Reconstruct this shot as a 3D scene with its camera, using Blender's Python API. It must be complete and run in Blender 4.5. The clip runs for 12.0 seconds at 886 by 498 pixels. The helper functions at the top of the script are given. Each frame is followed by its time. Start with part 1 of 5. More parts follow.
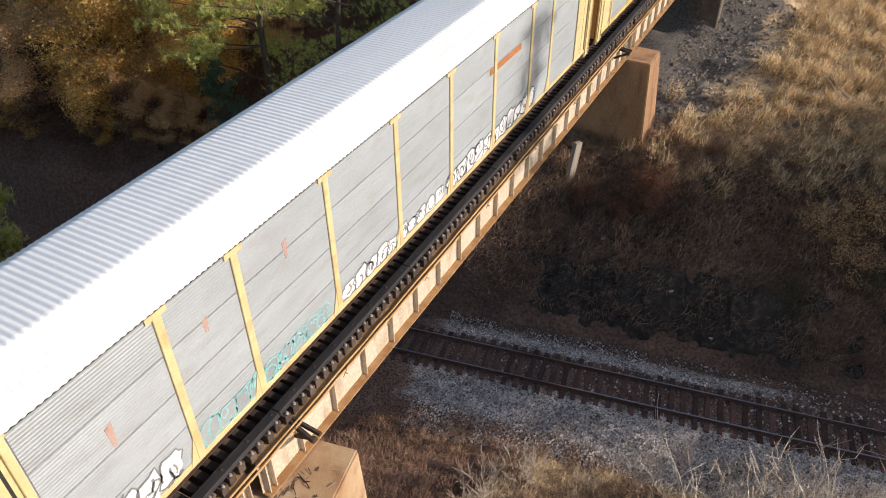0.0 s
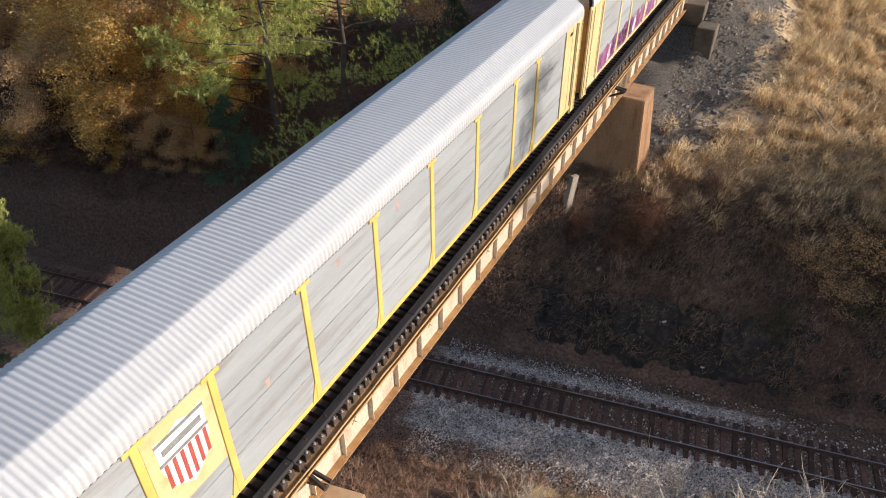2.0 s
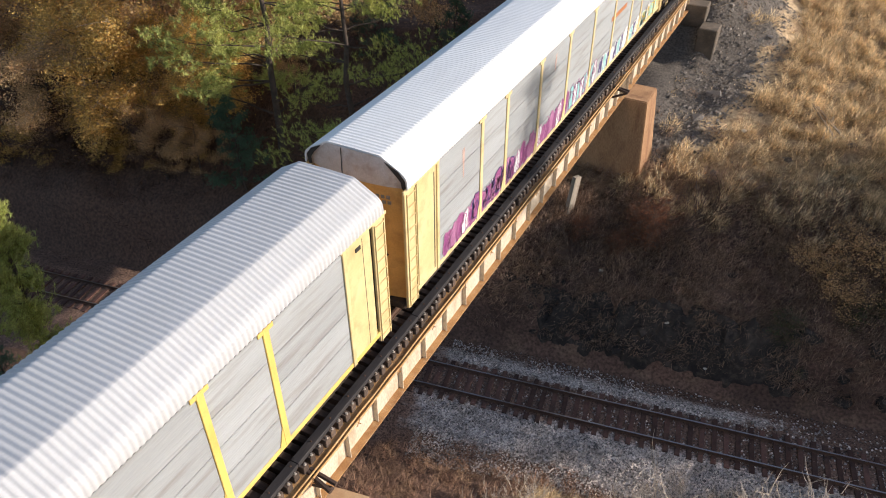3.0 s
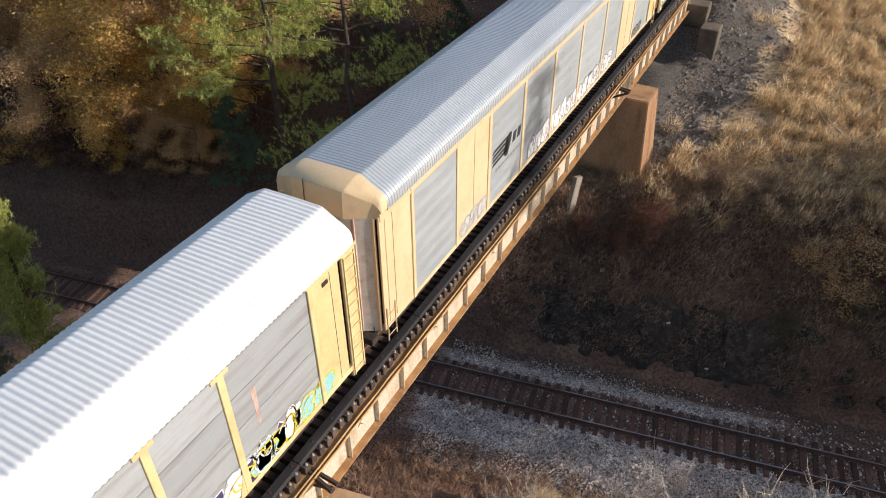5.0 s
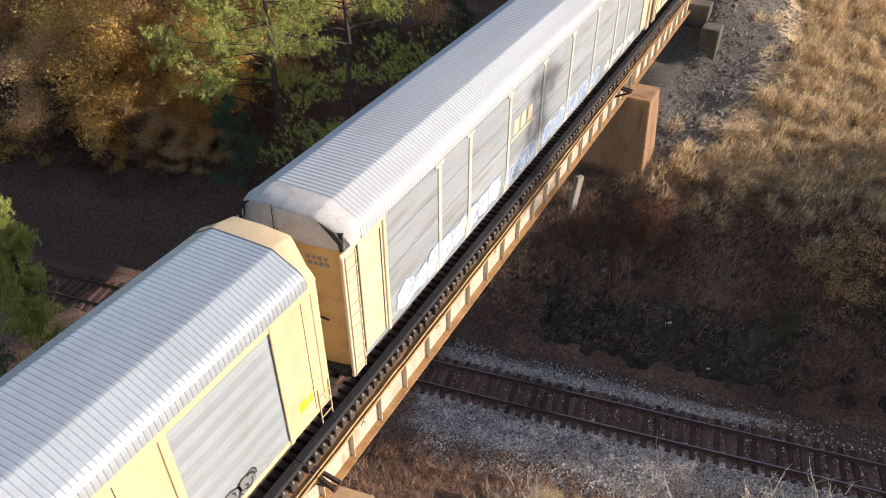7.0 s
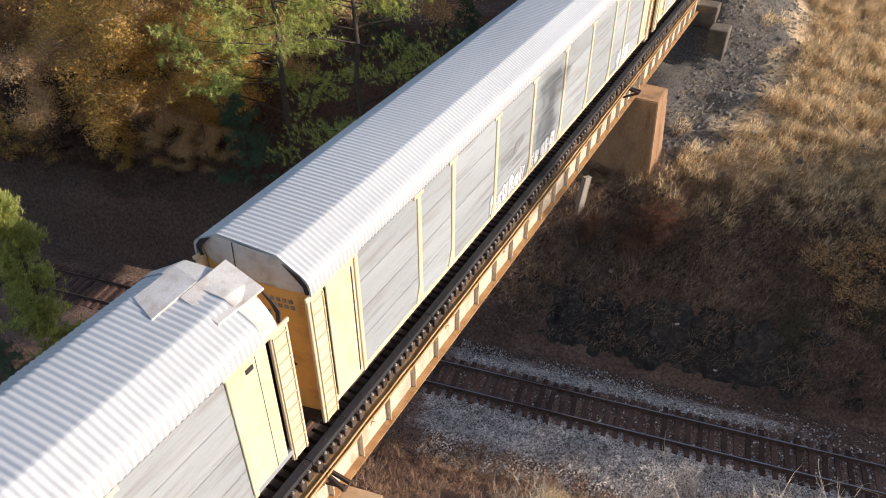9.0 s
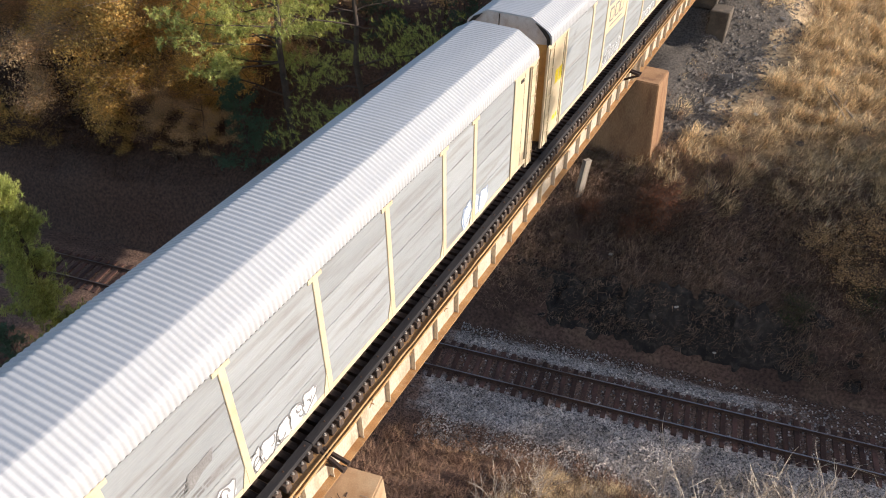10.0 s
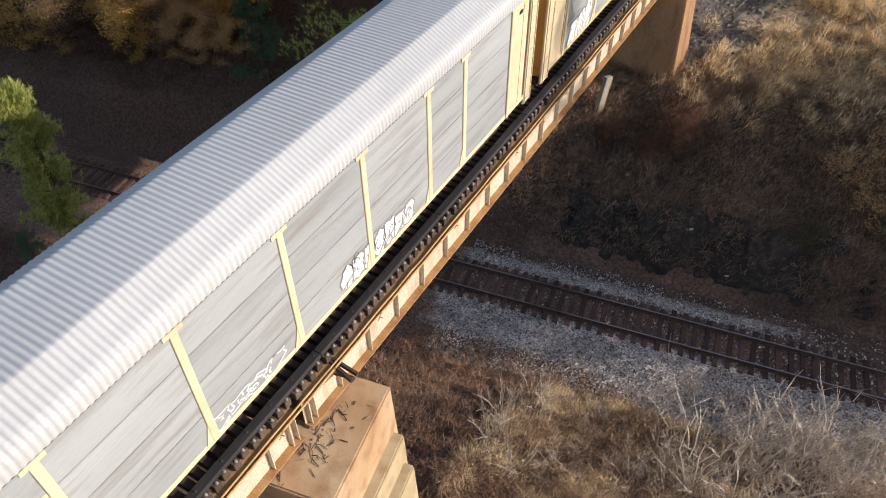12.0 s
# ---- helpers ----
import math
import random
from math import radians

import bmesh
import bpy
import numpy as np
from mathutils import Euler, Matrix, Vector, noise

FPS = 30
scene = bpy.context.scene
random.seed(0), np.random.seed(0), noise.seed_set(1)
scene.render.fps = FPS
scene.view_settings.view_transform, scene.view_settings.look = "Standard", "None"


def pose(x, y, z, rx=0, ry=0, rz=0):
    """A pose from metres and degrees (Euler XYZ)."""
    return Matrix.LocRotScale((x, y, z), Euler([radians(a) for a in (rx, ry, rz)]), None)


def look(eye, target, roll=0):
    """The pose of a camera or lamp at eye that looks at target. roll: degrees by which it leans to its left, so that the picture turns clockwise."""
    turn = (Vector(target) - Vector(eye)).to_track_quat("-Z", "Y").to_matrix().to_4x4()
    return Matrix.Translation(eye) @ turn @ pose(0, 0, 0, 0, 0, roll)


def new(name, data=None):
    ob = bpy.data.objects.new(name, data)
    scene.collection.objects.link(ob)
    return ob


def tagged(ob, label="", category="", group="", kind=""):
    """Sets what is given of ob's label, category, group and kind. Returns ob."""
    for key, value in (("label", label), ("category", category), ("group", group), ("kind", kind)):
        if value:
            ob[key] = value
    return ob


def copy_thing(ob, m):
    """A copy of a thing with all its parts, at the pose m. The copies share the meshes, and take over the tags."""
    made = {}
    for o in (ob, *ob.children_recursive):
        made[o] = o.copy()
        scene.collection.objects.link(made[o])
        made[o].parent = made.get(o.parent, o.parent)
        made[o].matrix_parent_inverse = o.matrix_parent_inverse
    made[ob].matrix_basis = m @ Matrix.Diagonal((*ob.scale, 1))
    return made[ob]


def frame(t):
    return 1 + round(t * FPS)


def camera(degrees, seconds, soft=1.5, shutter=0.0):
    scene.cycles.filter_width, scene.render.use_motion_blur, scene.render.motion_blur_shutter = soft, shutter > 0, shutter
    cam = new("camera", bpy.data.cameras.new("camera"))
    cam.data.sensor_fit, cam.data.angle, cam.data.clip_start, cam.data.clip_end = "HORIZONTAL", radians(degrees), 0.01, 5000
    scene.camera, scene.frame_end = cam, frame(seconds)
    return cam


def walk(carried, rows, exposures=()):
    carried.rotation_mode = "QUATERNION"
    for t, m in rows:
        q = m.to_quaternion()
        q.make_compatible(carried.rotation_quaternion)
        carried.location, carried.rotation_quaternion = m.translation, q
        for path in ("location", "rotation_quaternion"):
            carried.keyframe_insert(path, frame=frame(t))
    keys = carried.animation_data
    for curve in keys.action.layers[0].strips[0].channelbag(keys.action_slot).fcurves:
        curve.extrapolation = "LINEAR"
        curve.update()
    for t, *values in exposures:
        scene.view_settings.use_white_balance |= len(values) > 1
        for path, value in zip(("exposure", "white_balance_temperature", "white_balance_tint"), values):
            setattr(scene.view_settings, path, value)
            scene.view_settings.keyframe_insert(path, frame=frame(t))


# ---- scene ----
cam = camera(62.4, 12.0, soft=1.0)
PATH = [
    (0, (10.109, 0.076, 13.223), (9.358, 1.471, 11.998), -0.6),
    (0.5, (10.118, 0.041, 13.903), (9.367, 1.437, 12.681), -0.5),
    (1, (10.079, 0.014, 14.586), (9.33, 1.411, 13.365), -0.4),
    (1.5, (10.06, -0.026, 15.027), (9.313, 1.372, 13.807), -0.3),
    (2, (10.03, -0.041, 15.085), (9.283, 1.358, 13.866), -0.3),
    (2.5, (9.943, -0.063, 15.111), (9.197, 1.337, 13.893), -0.2),
    (3, (9.897, -0.06, 15.106), (9.15, 1.339, 13.888), -0.3),
    (5, (9.857, -0.06, 15.084), (9.109, 1.339, 13.866), -0.3),
    (5.5, (9.823, -0.08, 15.062), (9.076, 1.32, 13.844), -0.2),
    (6, (9.814, -0.097, 15.042), (9.067, 1.303, 13.825), -0.2),
    (6.5, (9.783, -0.1, 15.043), (9.036, 1.3, 13.825), -0.2),
    (7, (9.774, -0.115, 15.031), (9.027, 1.285, 13.814), -0.2),
    (9, (9.593, -0.186, 14.997), (8.838, 1.211, 13.78), -0.1),
    (9.5, (9.606, -0.172, 15.0), (8.851, 1.224, 13.783), -0.1),
    (10, (9.687, -0.173, 15.004), (8.941, 1.197, 13.752), -0.3),
    (10.5, (9.737, -0.161, 14.969), (9.019, 1.151, 13.641), -0.4),
    (11, (9.768, -0.117, 15.001), (9.083, 1.132, 13.596), -0.5),
    (11.5, (9.806, -0.072, 15.006), (9.13, 1.16, 13.583), -0.5),
    (12, (9.863, -0.026, 14.986), (9.148, 1.186, 13.565), -0.3),
]
EXPOSURE = [(0, 0.15), (0.5, 0.0), (1, 0.08), (2, 0.30), (3.2, 0.34), (4.8, 0.16), (5.5, 0.25), (7, 0.38), (9, 0.43), (12, 0.25)]
walk(cam, [(t, look(eye, target, roll)) for t, eye, target, roll in PATH], [(t, stops, 6800, 14) for t, stops in EXPOSURE])


# ---- light ----
SUN_AZ, SUN_EL = radians(20.0), radians(22.0)   # azimuth from +x towards +y
world = bpy.data.worlds.new("sky")
scene.world = world
world.use_nodes = True
wn = world.node_tree.nodes
sky = wn.new("ShaderNodeTexSky")
sky.sky_type, sky.sun_disc = "NISHITA", False
sky.sun_elevation, sky.sun_rotation = SUN_EL, math.pi / 2 - SUN_AZ
wn["Background"].inputs["Strength"].default_value = 0.138
world.node_tree.links.new(sky.outputs[0], wn["Background"].inputs["Color"])
sun = new("sun", bpy.data.lights.new("sun", "SUN"))
sun.data.energy, sun.data.angle, sun.data.color = 3.95, radians(0.55), (1.0, 0.93, 0.84)
to_sun = Vector((math.cos(SUN_EL) * math.cos(SUN_AZ), math.cos(SUN_EL) * math.sin(SUN_AZ), math.sin(SUN_EL)))
sun.matrix_world = look(to_sun * 60, (0, 0, 0))


# ---- materials ----
def surf(name, c1, c2, c3=None, rough=0.7, metal=0.0, s1=1.2, s2=25.0, bump=0.3, stretch=(1, 1, 1), island=0.0, pieces=0.0,
         dirt=0.5, coarse=(0.35, 0.65), spec=0.4, through_light=0.0, grit=(0.78, 1.2)):
    """Two-scale surface: c1 and c2 mixed by broad noise, c3 as stains, fine grain in tone and relief."""
    m = bpy.data.materials.new(name)
    m.use_nodes = True
    nt = m.node_tree
    n, l = nt.nodes, nt.links
    b = n["Principled BSDF"]
    tc, mp = n.new("ShaderNodeTexCoord"), n.new("ShaderNodeMapping")
    mp.inputs["Scale"].default_value = stretch
    info = n.new("ShaderNodeObjectInfo")
    add = n.new("ShaderNodeVectorMath"); add.operation = "ADD"
    mul = n.new("ShaderNodeMath"); mul.operation = "MULTIPLY"; mul.inputs[1].default_value = 37.0
    l.new(info.outputs["Random"], mul.inputs[0])
    l.new(tc.outputs["Object"], add.inputs[0]); l.new(mul.outputs[0], add.inputs[1])
    l.new(add.outputs[0], mp.inputs["Vector"])

    def noise_at(scale, detail):
        t = n.new("ShaderNodeTexNoise")
        t.inputs["Scale"].default_value, t.inputs["Detail"].default_value = scale, detail
        l.new(mp.outputs[0], t.inputs["Vector"])
        return t

    def ramp(src, a, z):
        r = n.new("ShaderNodeMapRange")
        r.inputs["From Min"].default_value, r.inputs["From Max"].default_value = a, z
        l.new(src, r.inputs["Value"])
        return r.outputs[0]

    def mix(fac, a, c, mode="MIX"):
        x = n.new("ShaderNodeMix"); x.data_type, x.blend_type = "RGBA", mode
        for sock, v in ((x.inputs[0], fac), (x.inputs[6], a), (x.inputs[7], c)):
            if isinstance(v, (tuple, float, int)):
                sock.default_value = (*v, 1) if isinstance(v, tuple) else v
            else:
                l.new(v, sock)
        return x.outputs[2]
    broad, fine = noise_at(s1, 5), noise_at(s2, 4)
    col = mix(ramp(broad.outputs["Fac"], *coarse), c1, c2)
    if c3:
        st = noise_at(s1 * 2.7, 8)
        k = n.new("ShaderNodeMath"); k.operation = "MULTIPLY"; k.inputs[1].default_value = dirt
        l.new(ramp(st.outputs["Fac"], 0.5, 0.72), k.inputs[0])
        col = mix(k.outputs[0], col, c3)
    grain = n.new("ShaderNodeMapRange")
    grain.inputs["To Min"].default_value, grain.inputs["To Max"].default_value = grit
    grain.inputs["From Min"].default_value, grain.inputs["From Max"].default_value = 0.3, 0.7
    l.new(fine.outputs["Fac"], grain.inputs["Value"])
    col = mix(1.0, col, grain.outputs[0], "MULTIPLY")
    for amount, src in ((island, "g"), (pieces, "o")):
        if amount:
            r = n.new("ShaderNodeMapRange")
            r.inputs["To Min"].default_value, r.inputs["To Max"].default_value = 1 - amount, 1 + amount
            l.new(n.new("ShaderNodeNewGeometry").outputs["Random Per Island"] if src == "g" else info.outputs["Random"], r.inputs["Value"])
            col = mix(1.0, col, r.outputs[0], "MULTIPLY")
    l.new(col, b.inputs["Base Color"])
    b.inputs["Roughness"].default_value, b.inputs["Metallic"].default_value = rough, metal
    b.inputs["Specular IOR Level"].default_value = spec
    if bump:
        bp = n.new("ShaderNodeBump")
        bp.inputs["Strength"].default_value, bp.inputs["Distance"].default_value = bump, 0.02
        l.new(fine.outputs["Fac"], bp.inputs["Height"]); l.new(bp.outputs[0], b.inputs["Normal"])
    if through_light:
        tr = n.new("ShaderNodeBsdfTranslucent")
        ms = n.new("ShaderNodeMixShader"); ms.inputs[0].default_value = through_light
        l.new(col, tr.inputs["Color"]); l.new(b.outputs[0], ms.inputs[1]); l.new(tr.outputs[0], ms.inputs[2])
        l.new(ms.outputs[0], n["Material Output"].inputs["Surface"])
    return m


M = {
    "rust_girder": surf("weathered_girder_paint", (0.64, 0.56, 0.45), (0.57, 0.48, 0.36), (0.34, 0.21, 0.11), rough=0.75, s1=0.9, bump=0.3, dirt=0.6, stretch=(1, 1, 0.35)),
    "rust": surf("orange_rust", (0.46, 0.26, 0.11), (0.33, 0.17, 0.07), (0.50, 0.36, 0.22), rough=0.85, s1=1.5, bump=0.5),
    "rust_bright": surf("bright_orange_rust", (0.62, 0.38, 0.17), (0.50, 0.28, 0.11), (0.66, 0.50, 0.30), rough=0.8, s1=1.5, bump=0.3),
    "dark_rust": surf("dark_rust", (0.09, 0.055, 0.04), (0.05, 0.035, 0.03), rough=0.85, s1=3),
    "tie": surf("creosoted_timber", (0.10, 0.070, 0.054), (0.065, 0.047, 0.038), (0.15, 0.11, 0.08), rough=0.9, s1=2, stretch=(0.3, 2, 2), pieces=0.35),
    "guard": surf("blackened_guard_timber", (0.026, 0.024, 0.027), (0.045, 0.041, 0.042), (0.08, 0.07, 0.065), rough=0.7, s1=1.2, stretch=(2, 0.3, 2), dirt=0.35),
    "bolt": surf("worn_bolt_steel", (0.62, 0.57, 0.52), (0.42, 0.36, 0.31), rough=0.35, metal=0.3),
    "rail": surf("rusty_rail", (0.13, 0.075, 0.05), (0.09, 0.05, 0.035), rough=0.7, s1=4),
    "railhead": surf("polished_rail_head", (0.42, 0.40, 0.40), (0.33, 0.31, 0.31), rough=0.28, metal=0.9, s1=4, bump=0.05),
    "old_tie": surf("old_brown_timber", (0.13, 0.066, 0.052), (0.075, 0.042, 0.034), (0.17, 0.095, 0.072), rough=0.92, s1=2, pieces=0.45),
    "concrete": surf("rust_stained_concrete", (0.52, 0.38, 0.24), (0.43, 0.27, 0.15), (0.27, 0.13, 0.06), rough=0.9, s1=0.6, bump=0.3, dirt=0.6, grit=(0.9, 1.1)),
    "brown_concrete": surf("brown_stained_concrete", (0.44, 0.27, 0.15), (0.34, 0.19, 0.10), (0.18, 0.085, 0.05), rough=0.9, s1=0.7, bump=0.6, dirt=0.7, stretch=(1, 1, 0.3)),
    # old abutment concrete, with the shade on its front faces put into the colour
    "old_concrete": surf("shade_darkened_weathered_concrete", (0.15, 0.125, 0.10), (0.095, 0.08, 0.064), (0.24, 0.19, 0.14), rough=0.92, s1=0.9, bump=0.6),
    "pale_concrete": surf("pale_old_concrete", (0.52, 0.43, 0.28), (0.42, 0.33, 0.20), (0.27, 0.17, 0.09), rough=0.9, s1=0.8, bump=0.3, grit=(0.9, 1.1)),
    "ballast": surf("granite_ballast", (0.53, 0.475, 0.435), (0.40, 0.355, 0.32), (0.27, 0.205, 0.165), rough=0.95, s1=0.6, s2=11, bump=1.0, grit=(0.15, 1.9)),
    "stone": surf("loose_ballast_stone", (0.62, 0.57, 0.53), (0.38, 0.34, 0.31), rough=0.95, island=0.75),
    "slope_stone": surf("broken_slope_stone", (0.26, 0.23, 0.20), (0.16, 0.14, 0.12), rough=0.95, island=0.6),
    "gravel": surf("grey_slope_gravel", (0.26, 0.235, 0.21), (0.17, 0.15, 0.135), (0.11, 0.09, 0.075), rough=0.97, s1=0.5, s2=9, bump=1.0, grit=(0.5, 1.5)),
    "grass": surf("dry_golden_grass", (0.86, 0.69, 0.44), (0.74, 0.57, 0.35), (0.54, 0.41, 0.25), rough=0.9, s1=0.5, bump=0, island=0.4, through_light=0.25),
    "weed_red": surf("reddish_dead_weeds", (0.34, 0.20, 0.13), (0.21, 0.125, 0.088), (0.46, 0.31, 0.18), rough=0.92, s1=0.4, bump=0, island=0.5, through_light=0.15),
    "weed": surf("dead_brown_weeds", (0.43, 0.29, 0.20), (0.28, 0.185, 0.13), (0.55, 0.39, 0.25), rough=0.92, s1=0.4, bump=0, island=0.45, through_light=0.15),
    # brown leaf litter, made darker to hold the deep shade under the trees
    "litter": surf("shade_darkened_leaf_litter", (0.14, 0.082, 0.058), (0.09, 0.055, 0.040), (0.20, 0.12, 0.07), rough=0.95, s1=0.5, bump=0, island=0.5),
    "twig": surf("bare_grey_twigs", (0.66, 0.57, 0.47), (0.50, 0.42, 0.34), rough=0.9, s1=3, bump=0, island=0.3),
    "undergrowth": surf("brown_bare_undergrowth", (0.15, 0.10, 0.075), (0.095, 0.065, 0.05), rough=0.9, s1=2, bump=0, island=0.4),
    # lighter than the undergrowth: sunlight on tall crowns is put into this colour
    "sunlit_crown_twig": surf("sunlit_crown_twigs", (0.46, 0.36, 0.28), (0.32, 0.25, 0.19), rough=0.9, s1=3, bump=0, island=0.35),
    "bark": surf("grey_brown_bark", (0.12, 0.09, 0.07), (0.07, 0.055, 0.045), rough=0.95, s1=4, s2=30, bump=0.8),
    "leaf_gold": surf("golden_autumn_leaves", (0.82, 0.55, 0.17), (0.68, 0.41, 0.13), (0.86, 0.68, 0.20), rough=0.75, s1=0.6, bump=0, island=0.4, through_light=0.4),
    "leaf_brown": surf("brown_autumn_leaves", (0.70, 0.46, 0.23), (0.57, 0.37, 0.19), (0.76, 0.55, 0.26), rough=0.8, s1=0.6, bump=0, island=0.4, through_light=0.4),
    "needle": surf("green_pine_needles", (0.54, 0.54, 0.16), (0.38, 0.43, 0.12), (0.64, 0.60, 0.19), rough=0.7, s1=0.8, bump=0, island=0.4, through_light=0.25),
    "needle_dark": surf("dark_evergreen_needles", (0.11, 0.19, 0.11), (0.075, 0.13, 0.075), rough=0.75, s1=0.8, bump=0, island=0.4, through_light=0.2),
    "leaf_green": surf("small_green_leaves", (0.09, 0.12, 0.04), (0.06, 0.075, 0.03), rough=0.8, s1=0.8, bump=0, island=0.4, through_light=0.2),
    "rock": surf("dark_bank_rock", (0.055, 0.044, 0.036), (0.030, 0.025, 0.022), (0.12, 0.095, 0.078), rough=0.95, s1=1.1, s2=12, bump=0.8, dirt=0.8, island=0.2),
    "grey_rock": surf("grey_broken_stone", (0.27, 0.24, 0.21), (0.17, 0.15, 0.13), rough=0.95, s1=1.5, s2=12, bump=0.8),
    "yellow_bright": surf("strong_yellow_paint", (0.79, 0.57, 0.17), (0.71, 0.49, 0.14), (0.50, 0.32, 0.12), rough=0.45, s1=0.9, dirt=0.35, bump=0.05, grit=(0.94, 1.06)),
    "leaf_red": surf("rusty_red_leaves", (0.26, 0.10, 0.05), (0.18, 0.075, 0.04), rough=0.8, s1=0.8, bump=0, island=0.45, through_light=0.2),
    "wood_grey": surf("weathered_grey_board", (0.42, 0.36, 0.29), (0.30, 0.25, 0.20), rough=0.9, s1=2, stretch=(3, 3, 0.4)),
    # cars
    "roof_white": surf("white_roof_steel", (0.83, 0.85, 0.85), (0.78, 0.80, 0.805), (0.66, 0.67, 0.67), rough=0.45, s1=0.35, bump=0, dirt=0.3, stretch=(1, 0.35, 1), grit=(0.96, 1.04)),
    "roof_grey": surf("galvanised_roof_steel", (0.59, 0.63, 0.66), (0.51, 0.55, 0.58), (0.43, 0.455, 0.47), rough=0.36, metal=0.35, s1=0.35, bump=0, dirt=0.4, stretch=(1, 0.35, 1), grit=(0.96, 1.04)),
    "roof_dull": surf("dull_white_roof_steel", (0.53, 0.545, 0.565), (0.485, 0.50, 0.52), (0.42, 0.425, 0.43), rough=0.5, s1=0.3, bump=0, dirt=0.35, stretch=(1, 0.35, 1), grit=(0.96, 1.04)),
    "panel_clean": surf("galvanised_side_panel", (0.44, 0.485, 0.515), (0.39, 0.43, 0.455), (0.32, 0.32, 0.30), rough=0.5, metal=0.25, s1=0.8, bump=0.1, dirt=0.4, stretch=(1, 0.5, 1.5), pieces=0.06, grit=(0.95, 1.05)),
    "panel_dirty": surf("dirty_side_panel", (0.385, 0.415, 0.435), (0.335, 0.36, 0.375), (0.245, 0.235, 0.22), rough=0.6, metal=0.15, s1=0.7, bump=0.05, dirt=0.7, stretch=(1, 0.22, 2.2), pieces=0.10, grit=(0.95, 1.05)),
    "yellow": surf("faded_yellow_paint", (0.73, 0.60, 0.33), (0.65, 0.51, 0.26), (0.44, 0.28, 0.13), rough=0.5, s1=0.9, dirt=0.5, bump=0.05, grit=(0.94, 1.06)),
    "pale_yellow": surf("pale_yellow_paint", (0.76, 0.645, 0.45), (0.69, 0.56, 0.38), (0.50, 0.38, 0.22), rough=0.5, s1=0.9, dirt=0.4, bump=0.05, grit=(0.94, 1.06)),
    "beige": surf("buff_paint", (0.74, 0.57, 0.36), (0.69, 0.52, 0.31), (0.52, 0.36, 0.20), rough=0.5, s1=0.7, dirt=0.35, bump=0.05, grit=(0.94, 1.06)),
    "end_brown": surf("rust_brown_end_panel", (0.46, 0.30, 0.25), (0.55, 0.42, 0.37), (0.30, 0.16, 0.12), rough=0.65, s1=1.4, dirt=0.7, bump=0.1, grit=(0.9, 1.1)),
    "end_ochre": surf("ochre_end_paint", (0.68, 0.43, 0.16), (0.58, 0.35, 0.12), (0.38, 0.21, 0.09), rough=0.5, s1=0.8, dirt=0.6, bump=0.05, grit=(0.92, 1.08)),
    "end_white": surf("chalky_white_end_panel", (0.62, 0.60, 0.58), (0.52, 0.49, 0.46), (0.35, 0.26, 0.20), rough=0.6, s1=1.2, dirt=0.6, bump=0.1, grit=(0.9, 1.1)),
    "under": surf("black_underframe", (0.045, 0.035, 0.03), (0.03, 0.025, 0.022), (0.11, 0.07, 0.04), rough=0.8, s1=3),
    "dark_gap": surf("dark_seam_steel", (0.03, 0.028, 0.026), (0.045, 0.04, 0.035), rough=0.8),
    "paint_white": surf("white_spray_paint", (0.82, 0.83, 0.84), (0.70, 0.71, 0.73), rough=0.5, s1=2, bump=0),
    "paint_black": surf("black_paint", (0.03, 0.03, 0.035), (0.06, 0.06, 0.065), rough=0.5, s1=3, bump=0),
    "paint_grey": surf("faded_grey_lettering", (0.20, 0.20, 0.20), (0.28, 0.28, 0.28), rough=0.6, s1=3, bump=0),
    "paint_purple": surf("purple_spray_paint", (0.20, 0.05, 0.16), (0.33, 0.10, 0.25), rough=0.5, s1=2, bump=0),
    "paint_pink": surf("pink_spray_paint", (0.45, 0.20, 0.36), (0.35, 0.14, 0.27), rough=0.5, s1=2, bump=0),
    "paint_teal": surf("teal_spray_paint", (0.22, 0.55, 0.55), (0.33, 0.62, 0.64), rough=0.5, s1=2, bump=0),
    "paint_blue": surf("blue_spray_paint", (0.22, 0.33, 0.52), (0.34, 0.45, 0.60), rough=0.5, s1=2, bump=0),
    "paint_navy": surf("navy_paint", (0.05, 0.05, 0.14), (0.09, 0.07, 0.2), rough=0.5, s1=2, bump=0),
    "paint_red": surf("red_paint", (0.48, 0.10, 0.08), (0.40, 0.09, 0.07), rough=0.5, s1=2, bump=0),
    "paint_orange": surf("rusty_orange_paint", (0.50, 0.20, 0.07), (0.40, 0.15, 0.06), rough=0.6, s1=2, bump=0),
    "paint_yellow": surf("bright_yellow_paint", (0.80, 0.62, 0.03), (0.72, 0.55, 0.04), rough=0.5, s1=2, bump=0),
    "white_label": surf("white_post_paint", (0.66, 0.63, 0.56), (0.58, 0.54, 0.46), (0.4, 0.33, 0.25), rough=0.55, s1=1, dirt=0.4),
}


